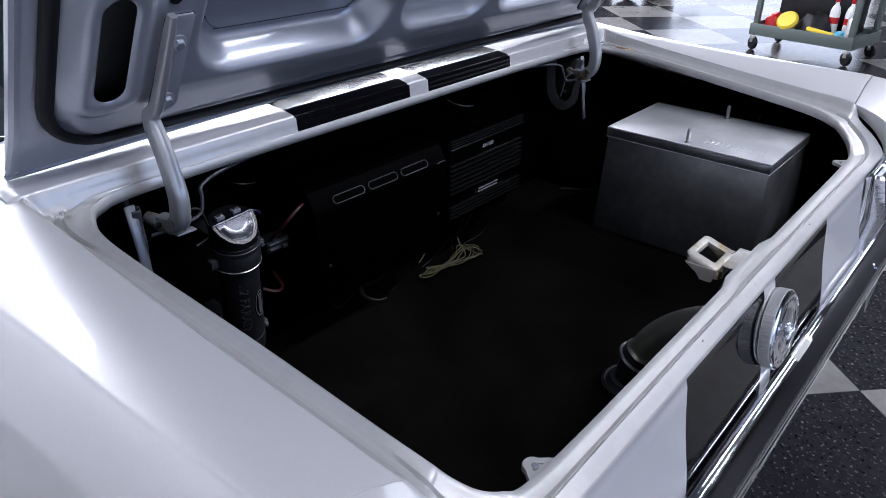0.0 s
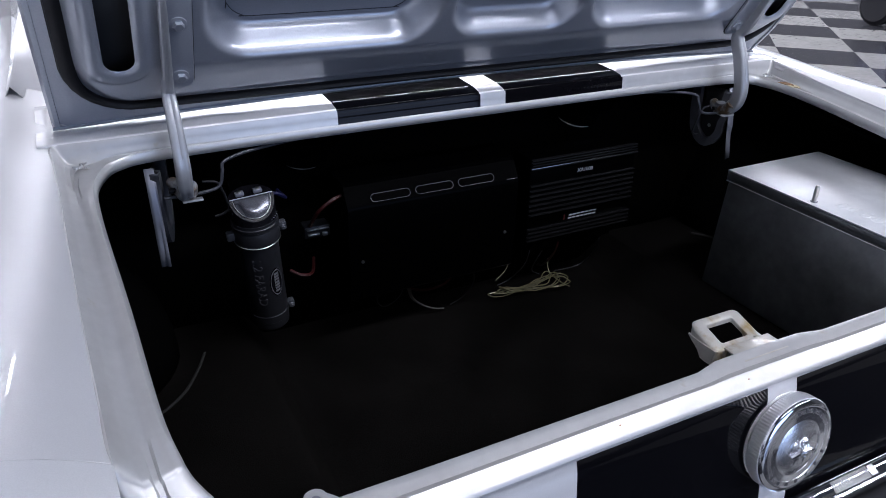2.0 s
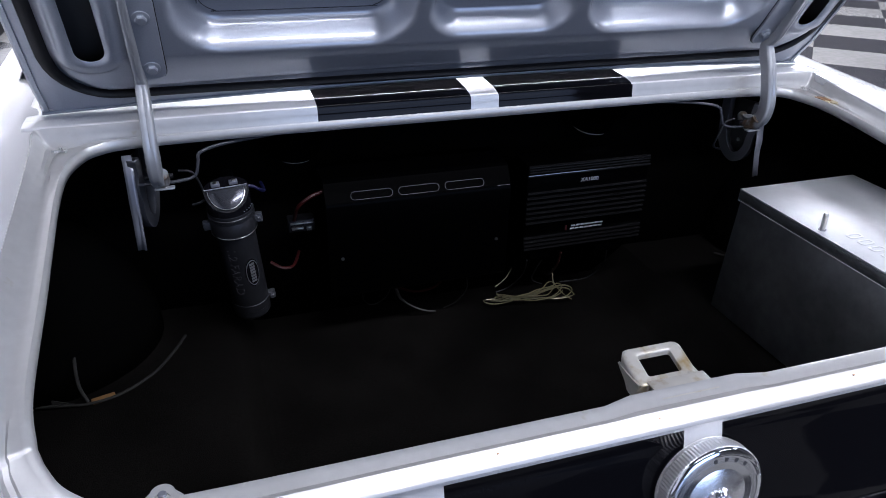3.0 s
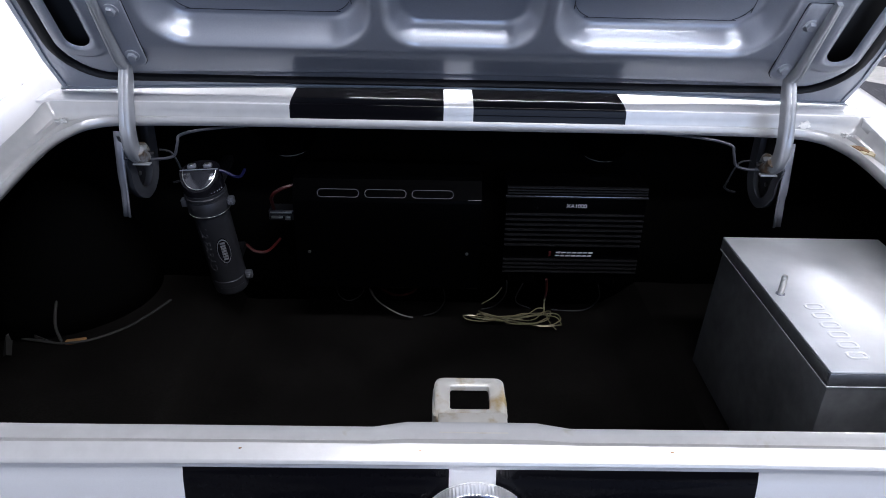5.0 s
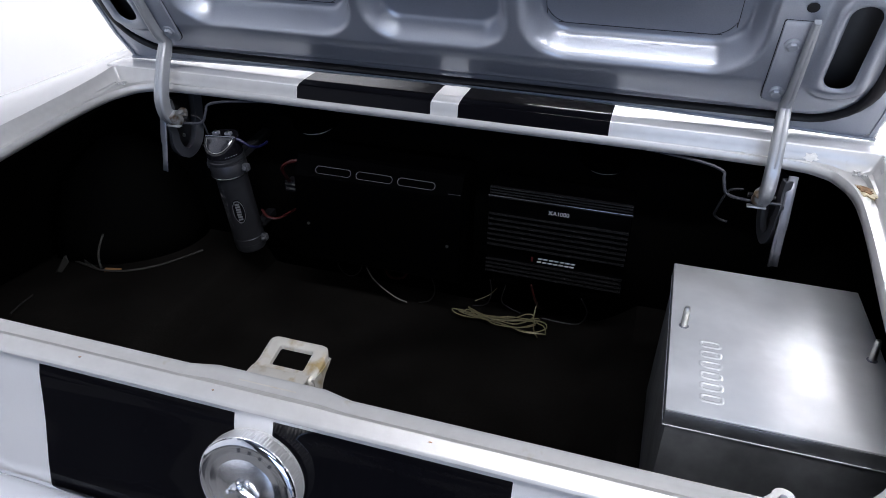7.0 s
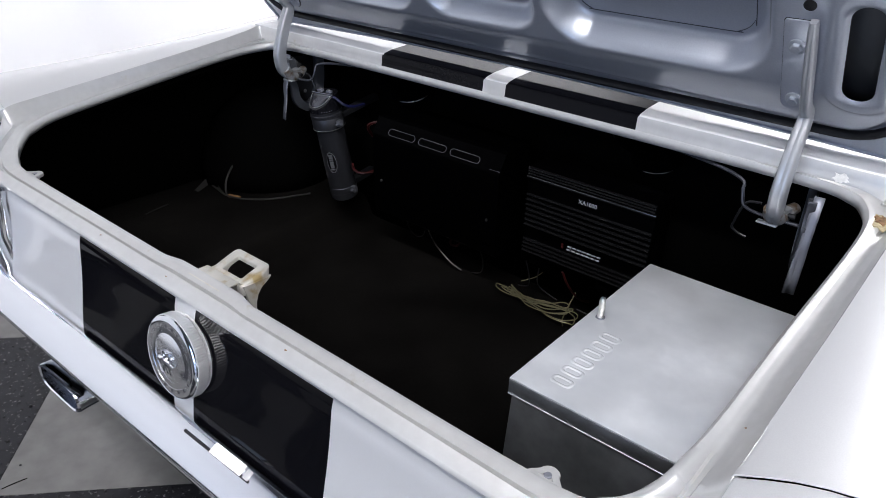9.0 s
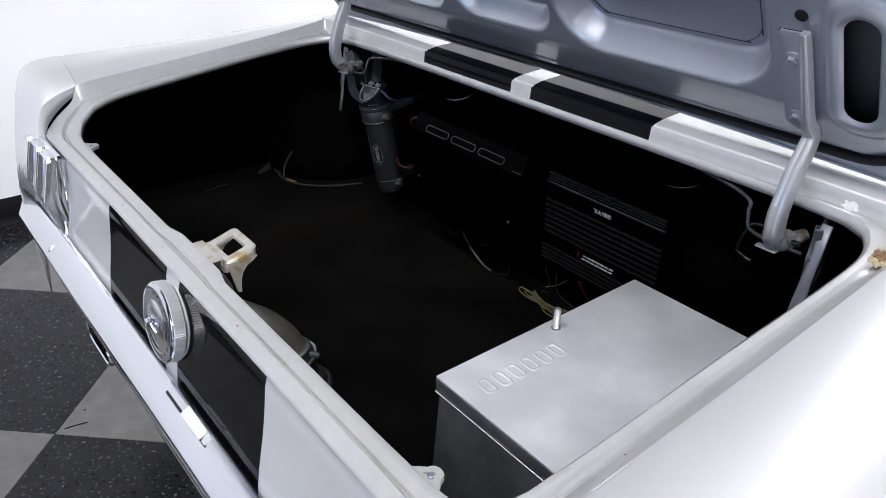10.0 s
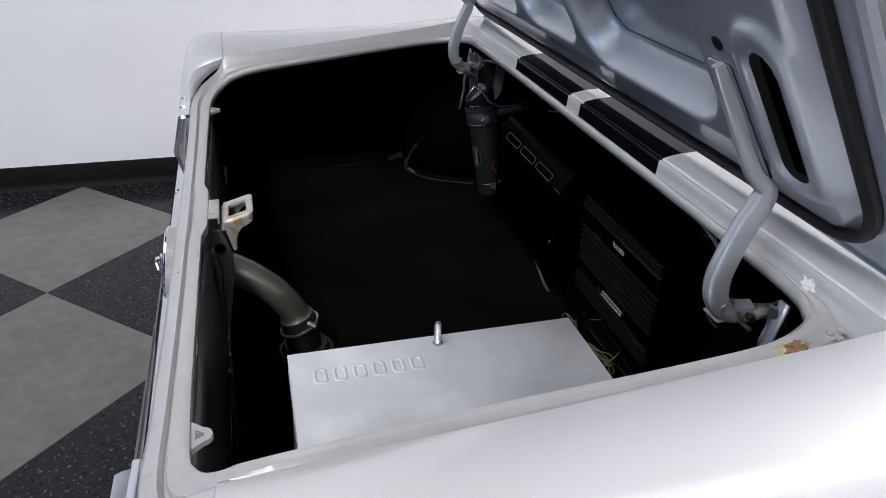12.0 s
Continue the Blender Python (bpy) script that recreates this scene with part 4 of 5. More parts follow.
part("lid_inner_panel", panel, INNER, lid, "blue-grey pressed inner lid panel with pockets and slots", sharp=60)
hb = []
for s in (-1, 1):
    hb.append(skin([[lid_at(s * 0.657, v, w0 - 0.004), lid_at(s * 0.658, v, w0 + 0.002), lid_at(s * 0.664, v, w0 + 0.002), lid_at(s * 0.668, v, w0 - 0.002), lid_at(s * 0.668, v, -0.040), lid_at(s * 0.657, v, -0.040)] for v in np.linspace(-0.036, LID_L, 30) for w0 in (-0.030 - 0.14 * max(0, 0.030 - v),)], closed_cols=True, caps=True))
for v0, d in ((-0.033, -1), (LID_L - 0.006, 1)):
    hb.append(skin([[lid_at(u, v0, -0.041), lid_at(u, v0, -0.034), lid_at(u, v0 + d * 0.003, -0.034), lid_at(u, v0 + d * 0.005, -0.037), lid_at(u, v0 + d * 0.005, -0.041), lid_at(u, v0, -0.042)] for u in np.linspace(-0.668, 0.668, 40)], closed_cols=True, caps=True))
part("lid_hem", merge(*hb), INNER, lid, "folded silver lid edge")
# dark sheets added behind the slots for the shade inside the lid
for s in (-1, 1):
    part("skin_inside", skin([[lid_at(s * u, v, -0.036) for v in (0.05, 0.32)] for u in (0.510, 0.640)]), SLOTSHADE, lid, "dark sheet standing for the shade inside the slot", solid=0.001)
# weatherstrip: a black rubber bead round the inner panel
wpts = []
for cu, cv, a0 in ((0.550, 0.088, 270), (0.550, 0.58, 0)):
    wpts += [(cu + 0.084 * math.cos(radians(a0 + a)), cv + 0.084 * math.sin(radians(a0 + a))) for a in np.linspace(0, 90, 9)]
loop = [lid_at(u, v, -0.024) for u, v in wpts] + [lid_at(-u, v, -0.024) for u, v in wpts[::-1]]
slim = [lerp([(0.0, 0.5), (0.02, 0.55), (0.09, 1.0)], v) for u, v in wpts]
part("weatherstrip", sweep(loop, [(0.0105 * math.cos(a), 0.007 * math.sin(a)) for a in np.linspace(0, 2 * math.pi, 11)[:-1]], up=LID_DOWN, closed=True, wide=slim + slim[::-1]), RUBBER, lid, "black rubber weatherstrip")
# thin outlined skin seams inside the pockets
for s in (-1, 1):
    part("skin_seam", sweep(spline([lid_at(s * 0.300 + x, 0.290 + y, -0.0485) for x, y in rounded(0.134, 0.158, 0.035)], 2, closed=True), ring(0.0006, 5), up=LID_DOWN, closed=True), BRACKET, lid)

# hinge arms, plates, bolts and pivots
for s in (-1, 1):
    X = s * 0.520
    path = spline([lid_at(X, 0.215, 0.006), lid_at(X, 0.16, 0.008), lid_at(X, 0.090, 0.010), (X, 0.568, 0.992), (X, 0.553, 0.955), (X, 0.541, 0.920), (X, 0.536, 0.893), (X, 0.541, 0.868), (X * 0.997, 0.556, 0.853), (X, 0.572, 0.849), (X * 1.008, 0.586, 0.850)], 9)
    sec = [(-0.009, -0.010), (-0.009, 0.007), (-0.007, 0.0105), (-0.003, 0.0115), (0.0, 0.0100), (0.003, 0.0115), (0.007, 0.0105), (0.009, 0.007), (0.009, -0.010), (0.005, -0.011), (-0.005, -0.011)]
    n_ = len(path)
    arm = part("lid_hinge", sweep(path, sec, up=(0, -1, 0), scales=[lerp([(0, 0.42), (0.05, 0.55), (0.22, 0.72), (0.34, 1.0), (1, 1.0)], i / (n_ - 1)) for i in range(n_)], wide=[lerp([(0, 1.1), (0.22, 0.95), (0.34, 0.98), (0.6, 1.1), (1, 1.0)], i / (n_ - 1)) for i in range(n_)]), STEEL, car, "grey steel gooseneck trunk hinge", sharp=50)
    pr = [(0.0175, 0.079), (0.0155, 0.082), (-0.0155, 0.082), (-0.0175, 0.079)] + [(0.0175 * math.cos(a), -0.052 + 0.018 * math.sin(a)) for a in np.linspace(math.pi, 2 * math.pi, 11)]
    pl_ = skin([[lid_at(s * 0.502 + x * k, 0.124 + y * k, w) for x, y in pr] for k, w in ((1, -0.008), (1, -0.0022), (0.95, -0.0008))], closed_cols=True, caps=True)
    part("hinge_plate", pl_, INNER, arm, "painted hinge plate")
    # dark rim imitates the shadow line round the plate
    part("plate_shadow_gap", skin([[lid_at(s * 0.502 + x * k, 0.1235 + y * (1 + (k - 1) * 0.25), w) for x, y in pr] for k, w in ((1.06, -0.0062), (1.06, -0.0045), (1.0, -0.0045))], closed_cols=True), RUBBER, arm, "dark rim painted as the shadow gap round the plate")
    for v in (0.081, 0.169):
        part("hinge_bolt", hexbolt(lid_at(s * 0.502, v, -0.0008), LID_DOWN), PAINTED, arm)
    part("lid_hole_plug", lathe([(0.0075, 0), (0.0075, 0.0008), (0.004, 0.001)], 16, Matrix.Translation(lid_at(s * 0.511, 0.228, -0.0045)) @ LID_DOWN.to_track_quat("Z", "Y").to_matrix().to_4x4()), RUBBER, lid)
    # bracket that carries the pivot: a pressed channel set nearly fore and aft, its mouth towards the middle
    def at_bracket(u, v, z):
        return Vector((s * (0.549 - 0.23 * u + 0.97 * v), 0.583 + 0.97 * u + 0.23 * v, z))

    out_ = spline([Vector(p) for p in ((0, 0, 0.876), (0.004, 0, 0.85), (-0.002, 0, 0.83), (0.004, 0, 0.81), (0.006, 0, 0.785), (0.018, 0, 0.764), (0.040, 0, 0.752), (0.062, 0, 0.760), (0.078, 0, 0.782), (0.084, 0, 0.81), (0.086, 0, 0.84), (0.086, 0, 0.876))], 4)
    in_ = spline([Vector(p) for p in ((0.014, 0, 0.876), (0.018, 0, 0.85), (0.012, 0, 0.83), (0.018, 0, 0.81), (0.021, 0, 0.79), (0.029, 0, 0.777), (0.040, 0, 0.771), (0.051, 0, 0.777), (0.060, 0, 0.79), (0.065, 0, 0.81), (0.067, 0, 0.84), (0.067, 0, 0.876))], 4)
    br = part("hinge_bracket", skin([[at_bracket(p.x, v, p.z) for p in line] for line, v in ((out_, 0.012), (out_, 0.001), (in_, 0.0), (in_, 0.015))]), FLANGE, car, "grey pressed steel hinge bracket", solid=0.0012, sharp=45)
    # channel's back coloured near-black for the shade inside it
    part("bracket_back", skin([[at_bracket(u, 0.015 - 0.004 * math.cos((u - 0.04) * 55), z) for u in (0.010, 0.025, 0.040, 0.055, 0.070)] for z in (0.876, 0.84, 0.80, 0.768)]), DULL, br, solid=0.0012)
    part("bracket_screw", lathe([(0.004, 0), (0.004, 0.002), (0.002, 0.003), (0, 0.003)], 12, Matrix.Translation(at_bracket(0.040, 0.011, 0.796)) @ Matrix.Rotation(radians(-90 * s), 4, "Y")), ZINC, br)
    part("torsion_rod", tube([(s * 0.492, 0.580, 0.856), (s * 0.474, 0.578, 0.853), (s * 0.466, 0.579, 0.838), (s * 0.460, 0.581, 0.815), (s * 0.459, 0.583, 0.806), (s * 0.468, 0.585, 0.799), (s * 0.480, 0.586, 0.796)], 0.0019), DULL, car, "bent steel torsion rod")
    for wx, wy, wz, wr, sd in ((0.640, 0.586, 0.9015, 0.006, 21), (0.648, 0.578, 0.9005, 0.005, 22), (0.636, 0.577, 0.8995, 0.004, 23)):
        part("weld_bead", splash((s * wx, wy, wz), (1, 0, 0), (0, 1, 0), (0, 0, 0.0028), (wr, wr * 0.7), seed=sd), JAMB, rim)
    part("pivot_pin", tube([(s * 0.500, 0.577, 0.850), (s * 0.540, 0.577, 0.850)], 0.004, smooth=1), DULL, br)
    part("arm_foot", sweep(spline([(s * 0.517, 0.545, 0.866), (s * 0.517, 0.556, 0.852), (s * 0.519, 0.574, 0.846), (s * 0.524, 0.592, 0.848), (s * 0.532, 0.608, 0.853)], 5), [(0.0140 * math.cos(a), 0.0120 * math.sin(a)) for a in np.linspace(0, 2 * math.pi, 17)[:-1]], up=(0, 0, 1), scales=[lerp([(0, 0.96), (0.4, 1.0), (1, 0.6)], i / 20) for i in range(21)]), STEELRUST, arm, "rust-stained hinge foot")
    part("foot_tab", block((s * 0.512 - 0.014, 0.545, 0.8405), (s * 0.512 + 0.014, 0.556, 0.8435), 0.001), STEEL, arm)
    st_rows = []
    for k, twist in ((0, 0.0), (0.25, 0.0), (0.5, 0.0), (0.58, 0.2), (0.66, 0.55), (0.8, 0.6), (1.0, 0.6)):
        st_rows.append([(s * (0.5535 + dx), 0.592 - 0.026 * k + (0.008 * twist if dx else 0), 0.882 - 0.144 * k) for dx in (0.0, 0.0045, 0.009, 0.0135)])
    part("support_strap", skin(st_rows), STRAP, car, "twisted flat grey steel strap", solid=0.003, sharp=25)
    # torsion rod running from the pivot across under the deck
    part("torsion_rod", tube([(s * 0.548, 0.570, 0.843), (s * 0.50, 0.572, 0.842), (s * 0.470, 0.578, 0.846), (s * 0.462, 0.582, 0.866), (s * 0.455, 0.588, 0.880), (s * 0.40, 0.60, 0.888), (s * 0.25, 0.612, 0.897), (s * 0.10, 0.62, 0.90)], 0.0026), BRACKET, car, "bent steel torsion rod")

# ---------------------------------------------------------------- battery box
box = thing("battery_box", (0.525, 0.26, 0.55), "brushed aluminium battery box on the black carpet", "battery box")
X0, X1, Y0, Y1 = 0.4055, 0.6460, 0.0905, 0.4295
body_bm = block((X0 + 0.003, Y0 + 0.003, 0.551), (X1 - 0.003, Y1 - 0.003, 0.768), 0.002)
for v in body_bm.verts:
    q = (0.768 - v.co.z) / 0.217
    v.co.x += (0.006 if v.co.x > 0.52 else -0.006) * q
    v.co.y += (0.010 if v.co.y > 0.26 else -0.010) * q
part("body", body_bm, ALUBOX, box, "aluminium sides in a shaded grey, slightly flared downwards")
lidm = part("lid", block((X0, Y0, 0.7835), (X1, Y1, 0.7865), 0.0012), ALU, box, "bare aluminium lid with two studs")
for lo, hi in (((X0, Y0 + 0.0032, 0.766), (X0 + 0.003, Y1 - 0.0032, 0.7833)), ((X1 - 0.003, Y0 + 0.0032, 0.766), (X1, Y1 - 0.0032, 0.7833)), ((X0, Y0, 0.766), (X1, Y0 + 0.003, 0.7833)), ((X0, Y1 - 0.003, 0.766), (X1, Y1, 0.7833))):
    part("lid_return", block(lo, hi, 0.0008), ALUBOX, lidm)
for sx in (0.421, 0.631):
    rod = [(0.0036, 0.0)]
    for i in range(14):
        rod += [(0.0042, 0.002 + i * 0.0017), (0.0037, 0.0028 + i * 0.0017)]
    part("threaded_stud", lathe(rod + [(0.003, 0.028), (0, 0.0283)], 14, Matrix.Translation((sx, 0.260, 0.7865))), ZINC, box)
    part("stud_washer", lathe([(0.0060, 0), (0.0060, 0.0008), (0.0045, 0.0010)], 16, Matrix.Translation((sx, 0.260, 0.7866))), STRAP, box)
# raw cut edges of the lid's returns
for lo, hi in (((X0 - 0.0006, Y0, 0.7648), (X0 + 0.0030, Y1, 0.7662)), ((X0, Y0 - 0.0006, 0.7648), (X1, Y0 + 0.0030, 0.7662))):
    part("cut_edge", block(lo, hi, 0.0005), ALU, lidm, "bright cut edge")
# a row of six plain pressed outlines along the edge of the lid
for i in range(6):
    yy = 0.1225 + i * 0.0212
    o = rounded(0.0120, 0.0068, 0.005)
    part("embossed_outline", skin([[Vector((0.4515 + x * k, yy + y * k2, 0.7864 + h_)) for x, y in o] for k, k2, h_ in ((1.10, 1.18, 0.0), (1.0, 1.0, 0.0008), (0.90, 0.82, 0.0010), (0.80, 0.64, 0.0007), (0.74, 0.52, 0.0001))], closed_cols=True), ALU, lidm, "shallow pressed outline", sharp=70)


# ---------------------------------------------------------------- amplifiers on the divider
amp = thing("finned_amplifier", (0.213, 0.61, 0.60), "black finned car amplifier mounted on the trunk divider", "amplifier")
part("housing", block((0.088, 0.600, 0.617), (0.336, 0.665, 0.796), 0.004), AMPBLK, amp)
fz = [0.793, 0.788, 0.783] + list(np.linspace(0.742, 0.682, 7)) + list(np.linspace(0.652, 0.628, 4))
for z in fz:
    part("fin", skin([[(x, y, zz) for y, zz in ((0.6005, z - 0.0016), (0.5955, z - 0.0012), (0.5955, z + 0.0012), (0.6005, z + 0.0016))] for x in (0.0895, 0.3345)], closed_cols=True, caps=True), FIN, amp)
part("top_ridge", block((0.087, 0.5945, 0.774), (0.337, 0.601, 0.779), 0.0015), FIN, amp)
FACE = Matrix.Rotation(radians(90), 4, "X")
part("model_print", text_mesh("XA1000", 0.0108, Matrix.Translation((0.213, 0.5985, 0.7585)) @ FACE), PRINT, amp, "pale printed model number")
lg = []
for i in range(7):
    x = 0.183 + i * 0.0098
    for z0, z1 in ((0.6595, 0.6620), (0.6658, 0.6683)):
        lg.append(skin([[Vector((x + dx + (z - 0.6595) * 0.28, y, z)) for dx, z in ((0, z0), (0.0074, z0), (0.0074, z1), (0, z1))] for y in (0.5975, 0.5990)], closed_cols=True, caps=True))
part("maker_mark", merge(*lg), PRINT, amp, "pale bars of a printed maker's mark")
part("mark_slash", block((0.172, 0.5975, 0.6595), (0.176, 0.5990, 0.6690), 0), REDWIRE, amp)
part("terminal_block", block((0.105, 0.605, 0.600), (0.150, 0.655, 0.6168), 0.002), AMPBLK, amp)
part("terminal_block", block((0.245, 0.605, 0.600), (0.30, 0.655, 0.6168), 0.002), AMPBLK, amp)

amp2 = thing("slotted_amplifier", (-0.117, 0.62, 0.59), "black glossy car amplifier with three outlined slots in its sloping top", "amplifier")
sec = [(0.672, 0.598), (0.580, 0.598), (0.574, 0.604), (0.570, 0.770), (0.573, 0.778), (0.590, 0.806), (0.597, 0.810), (0.672, 0.812)]
part("housing", skin([[(x, y, z) for y, z in sec] for x in (-0.278, -0.274, 0.040, 0.044)], closed_cols=True, caps=True), AMPGLOSS, amp2, sharp=25)
for i in range(3):
    cx = -0.201 + i * 0.0805
    o = rounded(0.035, 0.0068, 0.0066)
    part("slot_outline", sweep([Vector((cx + x, 0.5775 + y * 0.52 - 0.0022, 0.7855 + y * 0.85 + 0.0005)) for x, y in o], ring(0.0008, 5), closed=True), GREYPRINT, amp2, "thin pale outlined slot")
part("amp_trim", tube([(0.020, 0.5735, 0.777), (0.043, 0.5735, 0.777)], 0.001, smooth=1), FIN, amp2)
for sx in (-0.255, 0.022):
    part("mount_screw", lathe([(0.003, 0), (0.0028, 0.002), (0, 0.0025)], 10, Matrix.Translation((sx, 0.572, 0.675)) @ FACE), ZINC, amp2)

# ---------------------------------------------------------------- capacitor
capacitor = thing("capacitor", (-0.416, 0.605, 0.55), "grey cylindrical car audio capacitor with a silver display cap", "capacitor")
AX = Vector((-0.0130, -0.0273, 0.1704)).normalized()
AXX = (Vector((1, 0, 0)) - AX * AX.x).normalized()
AXY = AX.cross(AXX)
CM = Matrix.Translation((-0.4095, 0.6090, 0.5820)) @ Matrix((AXX, AXY, AX)).transposed().to_4x4()
part("body", lathe([(0.028, 0.0), (0.0302, 0.0025), (0.0306, 0.006), (0.0306, 0.180)], 40, CM), CAPBODY, capacitor)
part("collar", lathe([(0.0318, 0.1735), (0.0352, 0.1745), (0.0352, 0.197), (0.0345, 0.198), (0.0345, 0.2005), (0.0356, 0.2015), (0.0356, 0.2065), (0.0345, 0.2075), (0.0345, 0.2125), (0.033, 0.2135)], 40, CM), CAPBODY, capacitor, "ribbed grey collar")
part("collar_edge", lathe([(0.0350, 0.1728), (0.0358, 0.1734), (0.0358, 0.1744), (0.0350, 0.1750)], 40, CM), ZINC, capacitor, "bright collar edge")


def cap_height(y):
    """The top is level behind and slopes down to the front."""
    return 0.2470 + min(0.0, y * 0.72)


top_ring = [(0.0335 * math.cos(a), 0.0335 * math.sin(a)) for a in np.linspace(0, 2 * math.pi, 49)[:-1]]
part("cap_top", skin([[CM @ Vector((x * k, y * k, 0.2125 if k > 1.0 else cap_height(y * k))) for x, y in top_ring] for k in (1.02, 1.0, 0.75, 0.5, 0.25, 0.02)], closed_cols=True), CAPBLACK, capacitor, "black cap with a sloping front", sharp=30)
half = [(0.0275 * math.cos(a), -0.0275 * abs(math.sin(a)) - 0.0022) for a in np.linspace(0, math.pi, 25)]
part("display", skin([[CM @ Vector((x * k, -0.0022 + (y + 0.0022) * k, cap_height(-0.0022 + (y + 0.0022) * k) + h_)) for x, y in half] for k, h_ in ((1.0, 0.0002), (0.98, 0.0012), (0.5, 0.0012), (0.02, 0.0012))]), CAPTOP, capacitor, "silver half-round display", sharp=50)
part("display_trim", sweep([CM @ Vector((x * 1.01, -0.0022 + (y + 0.0022) * 1.01, cap_height(y) + 0.0010)) for x, y in half], ring(0.0006, 5)), ZINC, capacitor)
part("top_bar", tube([CM @ Vector((x, -0.0010, 0.2482)) for x in (-0.032, 0.0, 0.032)], 0.0010, 6, 1), STRAP, capacitor, "thin bright bar along the display")
for dx in (-0.0145, 0.0125):
    term = part("terminal", block((-0.0065, -0.004, 0), (0.0065, 0.005, 0.0055), 0.001), STRAP, capacitor)
    term.matrix_basis = CM @ Matrix.Translation((dx, 0.009, 0.247))
    part("terminal_screw", lathe([(0.0032, 0), (0.0032, 0.002), (0.0015, 0.0026)], 12, CM @ Matrix.Translation((dx, 0.009, 0.2523))), ZINC, capacitor)
for i in range(5):
    a = radians(-62 + i * 9)
    part("cap_pip", lathe([(0.0010, 0), (0.0010, 0.0008)], 8, CM @ Matrix.Rotation(radians(8), 4, "Z") @ Matrix.Translation((0.0345 * math.cos(a), 0.0345 * math.sin(a), 0.2175)) @ Matrix.Rotation(radians(90), 4, (-math.sin(a), math.cos(a), 0))), PRINT, capacitor)
for zc, ang in ((0.186, 8), (0.024, 12), (0.186, 190)):
    lug = part("clamp_lug", merge(block((-0.004, -0.006, -0.007), (0.010, 0.006, 0.007), 0.002), hexbolt((0.004, -0.006, 0), (0, -1, 0), 0.003, 0.004, 0.0045)), FLANGE, capacitor, "small bright clamp screw")
    lug.matrix_basis = CM @ Matrix.Rotation(radians(ang - 10), 4, "Z") @ Matrix.Translation((0.0355 if zc > 0.1 else 0.032, 0.0, zc))
part("clamp_band", lathe([(0.0306, 0.016), (0.0314, 0.017), (0.0314, 0.030), (0.0306, 0.031)], 40, CM), CAPBODY, capacitor)
for zc in (0.023, 0.186):
    part("clamp_stand", block((-0.010, 0.028, zc - 0.007), (0.010, 0.115 if zc < 0.1 else 0.150, zc + 0.007), 0.002), DULL, capacitor, "black clamp foot").matrix_basis = CM


def wrap_on_cap(bm, r, ang):
    """Bends a flat print (x across, y up) round the capacitor."""
    for v in bm.verts:
        a = ang + v.co.x / r
        v.co = CM @ Vector(((r + v.co.z) * math.sin(a), -(r + v.co.z) * math.cos(a), v.co.y))
    return bm


part("capacity_print", wrap_on_cap(text_mesh("1.2 FARAD", 0.0205, Matrix.Translation((0, 0.104, 0)) @ Matrix.Rotation(radians(-90), 4, "Z")), 0.0307, radians(-25)), GREYPRINT, capacitor, "grey printed 1.2 FARAD")
badge = [(0.0118 * math.cos(a), 0.098 + 0.0265 * math.sin(a)) for a in np.linspace(0, 2 * math.pi, 33)[:-1]]
part("badge_ground", wrap_on_cap(skin([[Vector((x * k, 0.098 + (y - 0.098) * k, h_)) for x, y in badge] for k, h_ in ((1.06, 0.0), (1.06, 0.0004), (0.5, 0.0004), (0.02, 0.0004))], closed_cols=True), 0.0307, radians(27)), CAPBLACK, capacitor, "black oval badge")
ov = merge(skin([[Vector((x * k, 0.098 + (y - 0.098) * k, h_)) for x, y in badge] for k, h_ in ((0.96, 0.0004), (0.96, 0.0008), (0.88, 0.0008), (0.88, 0.0004))], closed_cols=True), *[block((-0.0042, 0.0795 + i * 0.0056, 0.0004), (0.0042, 0.0835 + i * 0.0056, 0.0009), 0) for i in range(7)])
part("badge_bars", wrap_on_cap(ov, 0.0307, radians(27)), BADGE, capacitor, "pale bars in an oval ring")

# ---------------------------------------------------------------- speakers under the deck
for sx in (-0.305, 0.272):
    spk = thing("speaker", (sx, 0.725, 0.80), "black car speaker hanging under the rear deck", "speaker", "deck speakers")
    SM = Matrix.Translation((sx, 0.722, 0.824)) @ Matrix.Rotation(radians(18), 4, "X")
    part("basket", lathe([(0.040, 0.0), (0.046, 0.004), (0.046, 0.028), (0.075, 0.060), (0.080, 0.075)], 32, SM), AMPBLK, spk)
    part("magnet_ring", lathe([(0.030, -0.003), (0.038, -0.004), (0.041, 0.0), (0.040, 0.003)], 32, SM), RINGMETAL, spk, "bright magnet ring")

# ---------------------------------------------------------------- wiring
random.seed(4)


def wire(name, pts, r, m, label, group="trunk wiring"):
    return whole(name, tube([sunk(p) if abs(p[0]) < 0.30 else p for p in pts], r, 6, 7), m, label, "wire", group)


def sunk(p):
    """Lets the low end of a wire lie on the sunken carpet, farther forward."""
    x, y, z = p
    q = 0.074 * min(1.0, max(0.0, (0.600 - z) / 0.042))
    return (x + (x - 0.071) * q, y + (y + 0.546) * q, z + (z - 1.27) * q)


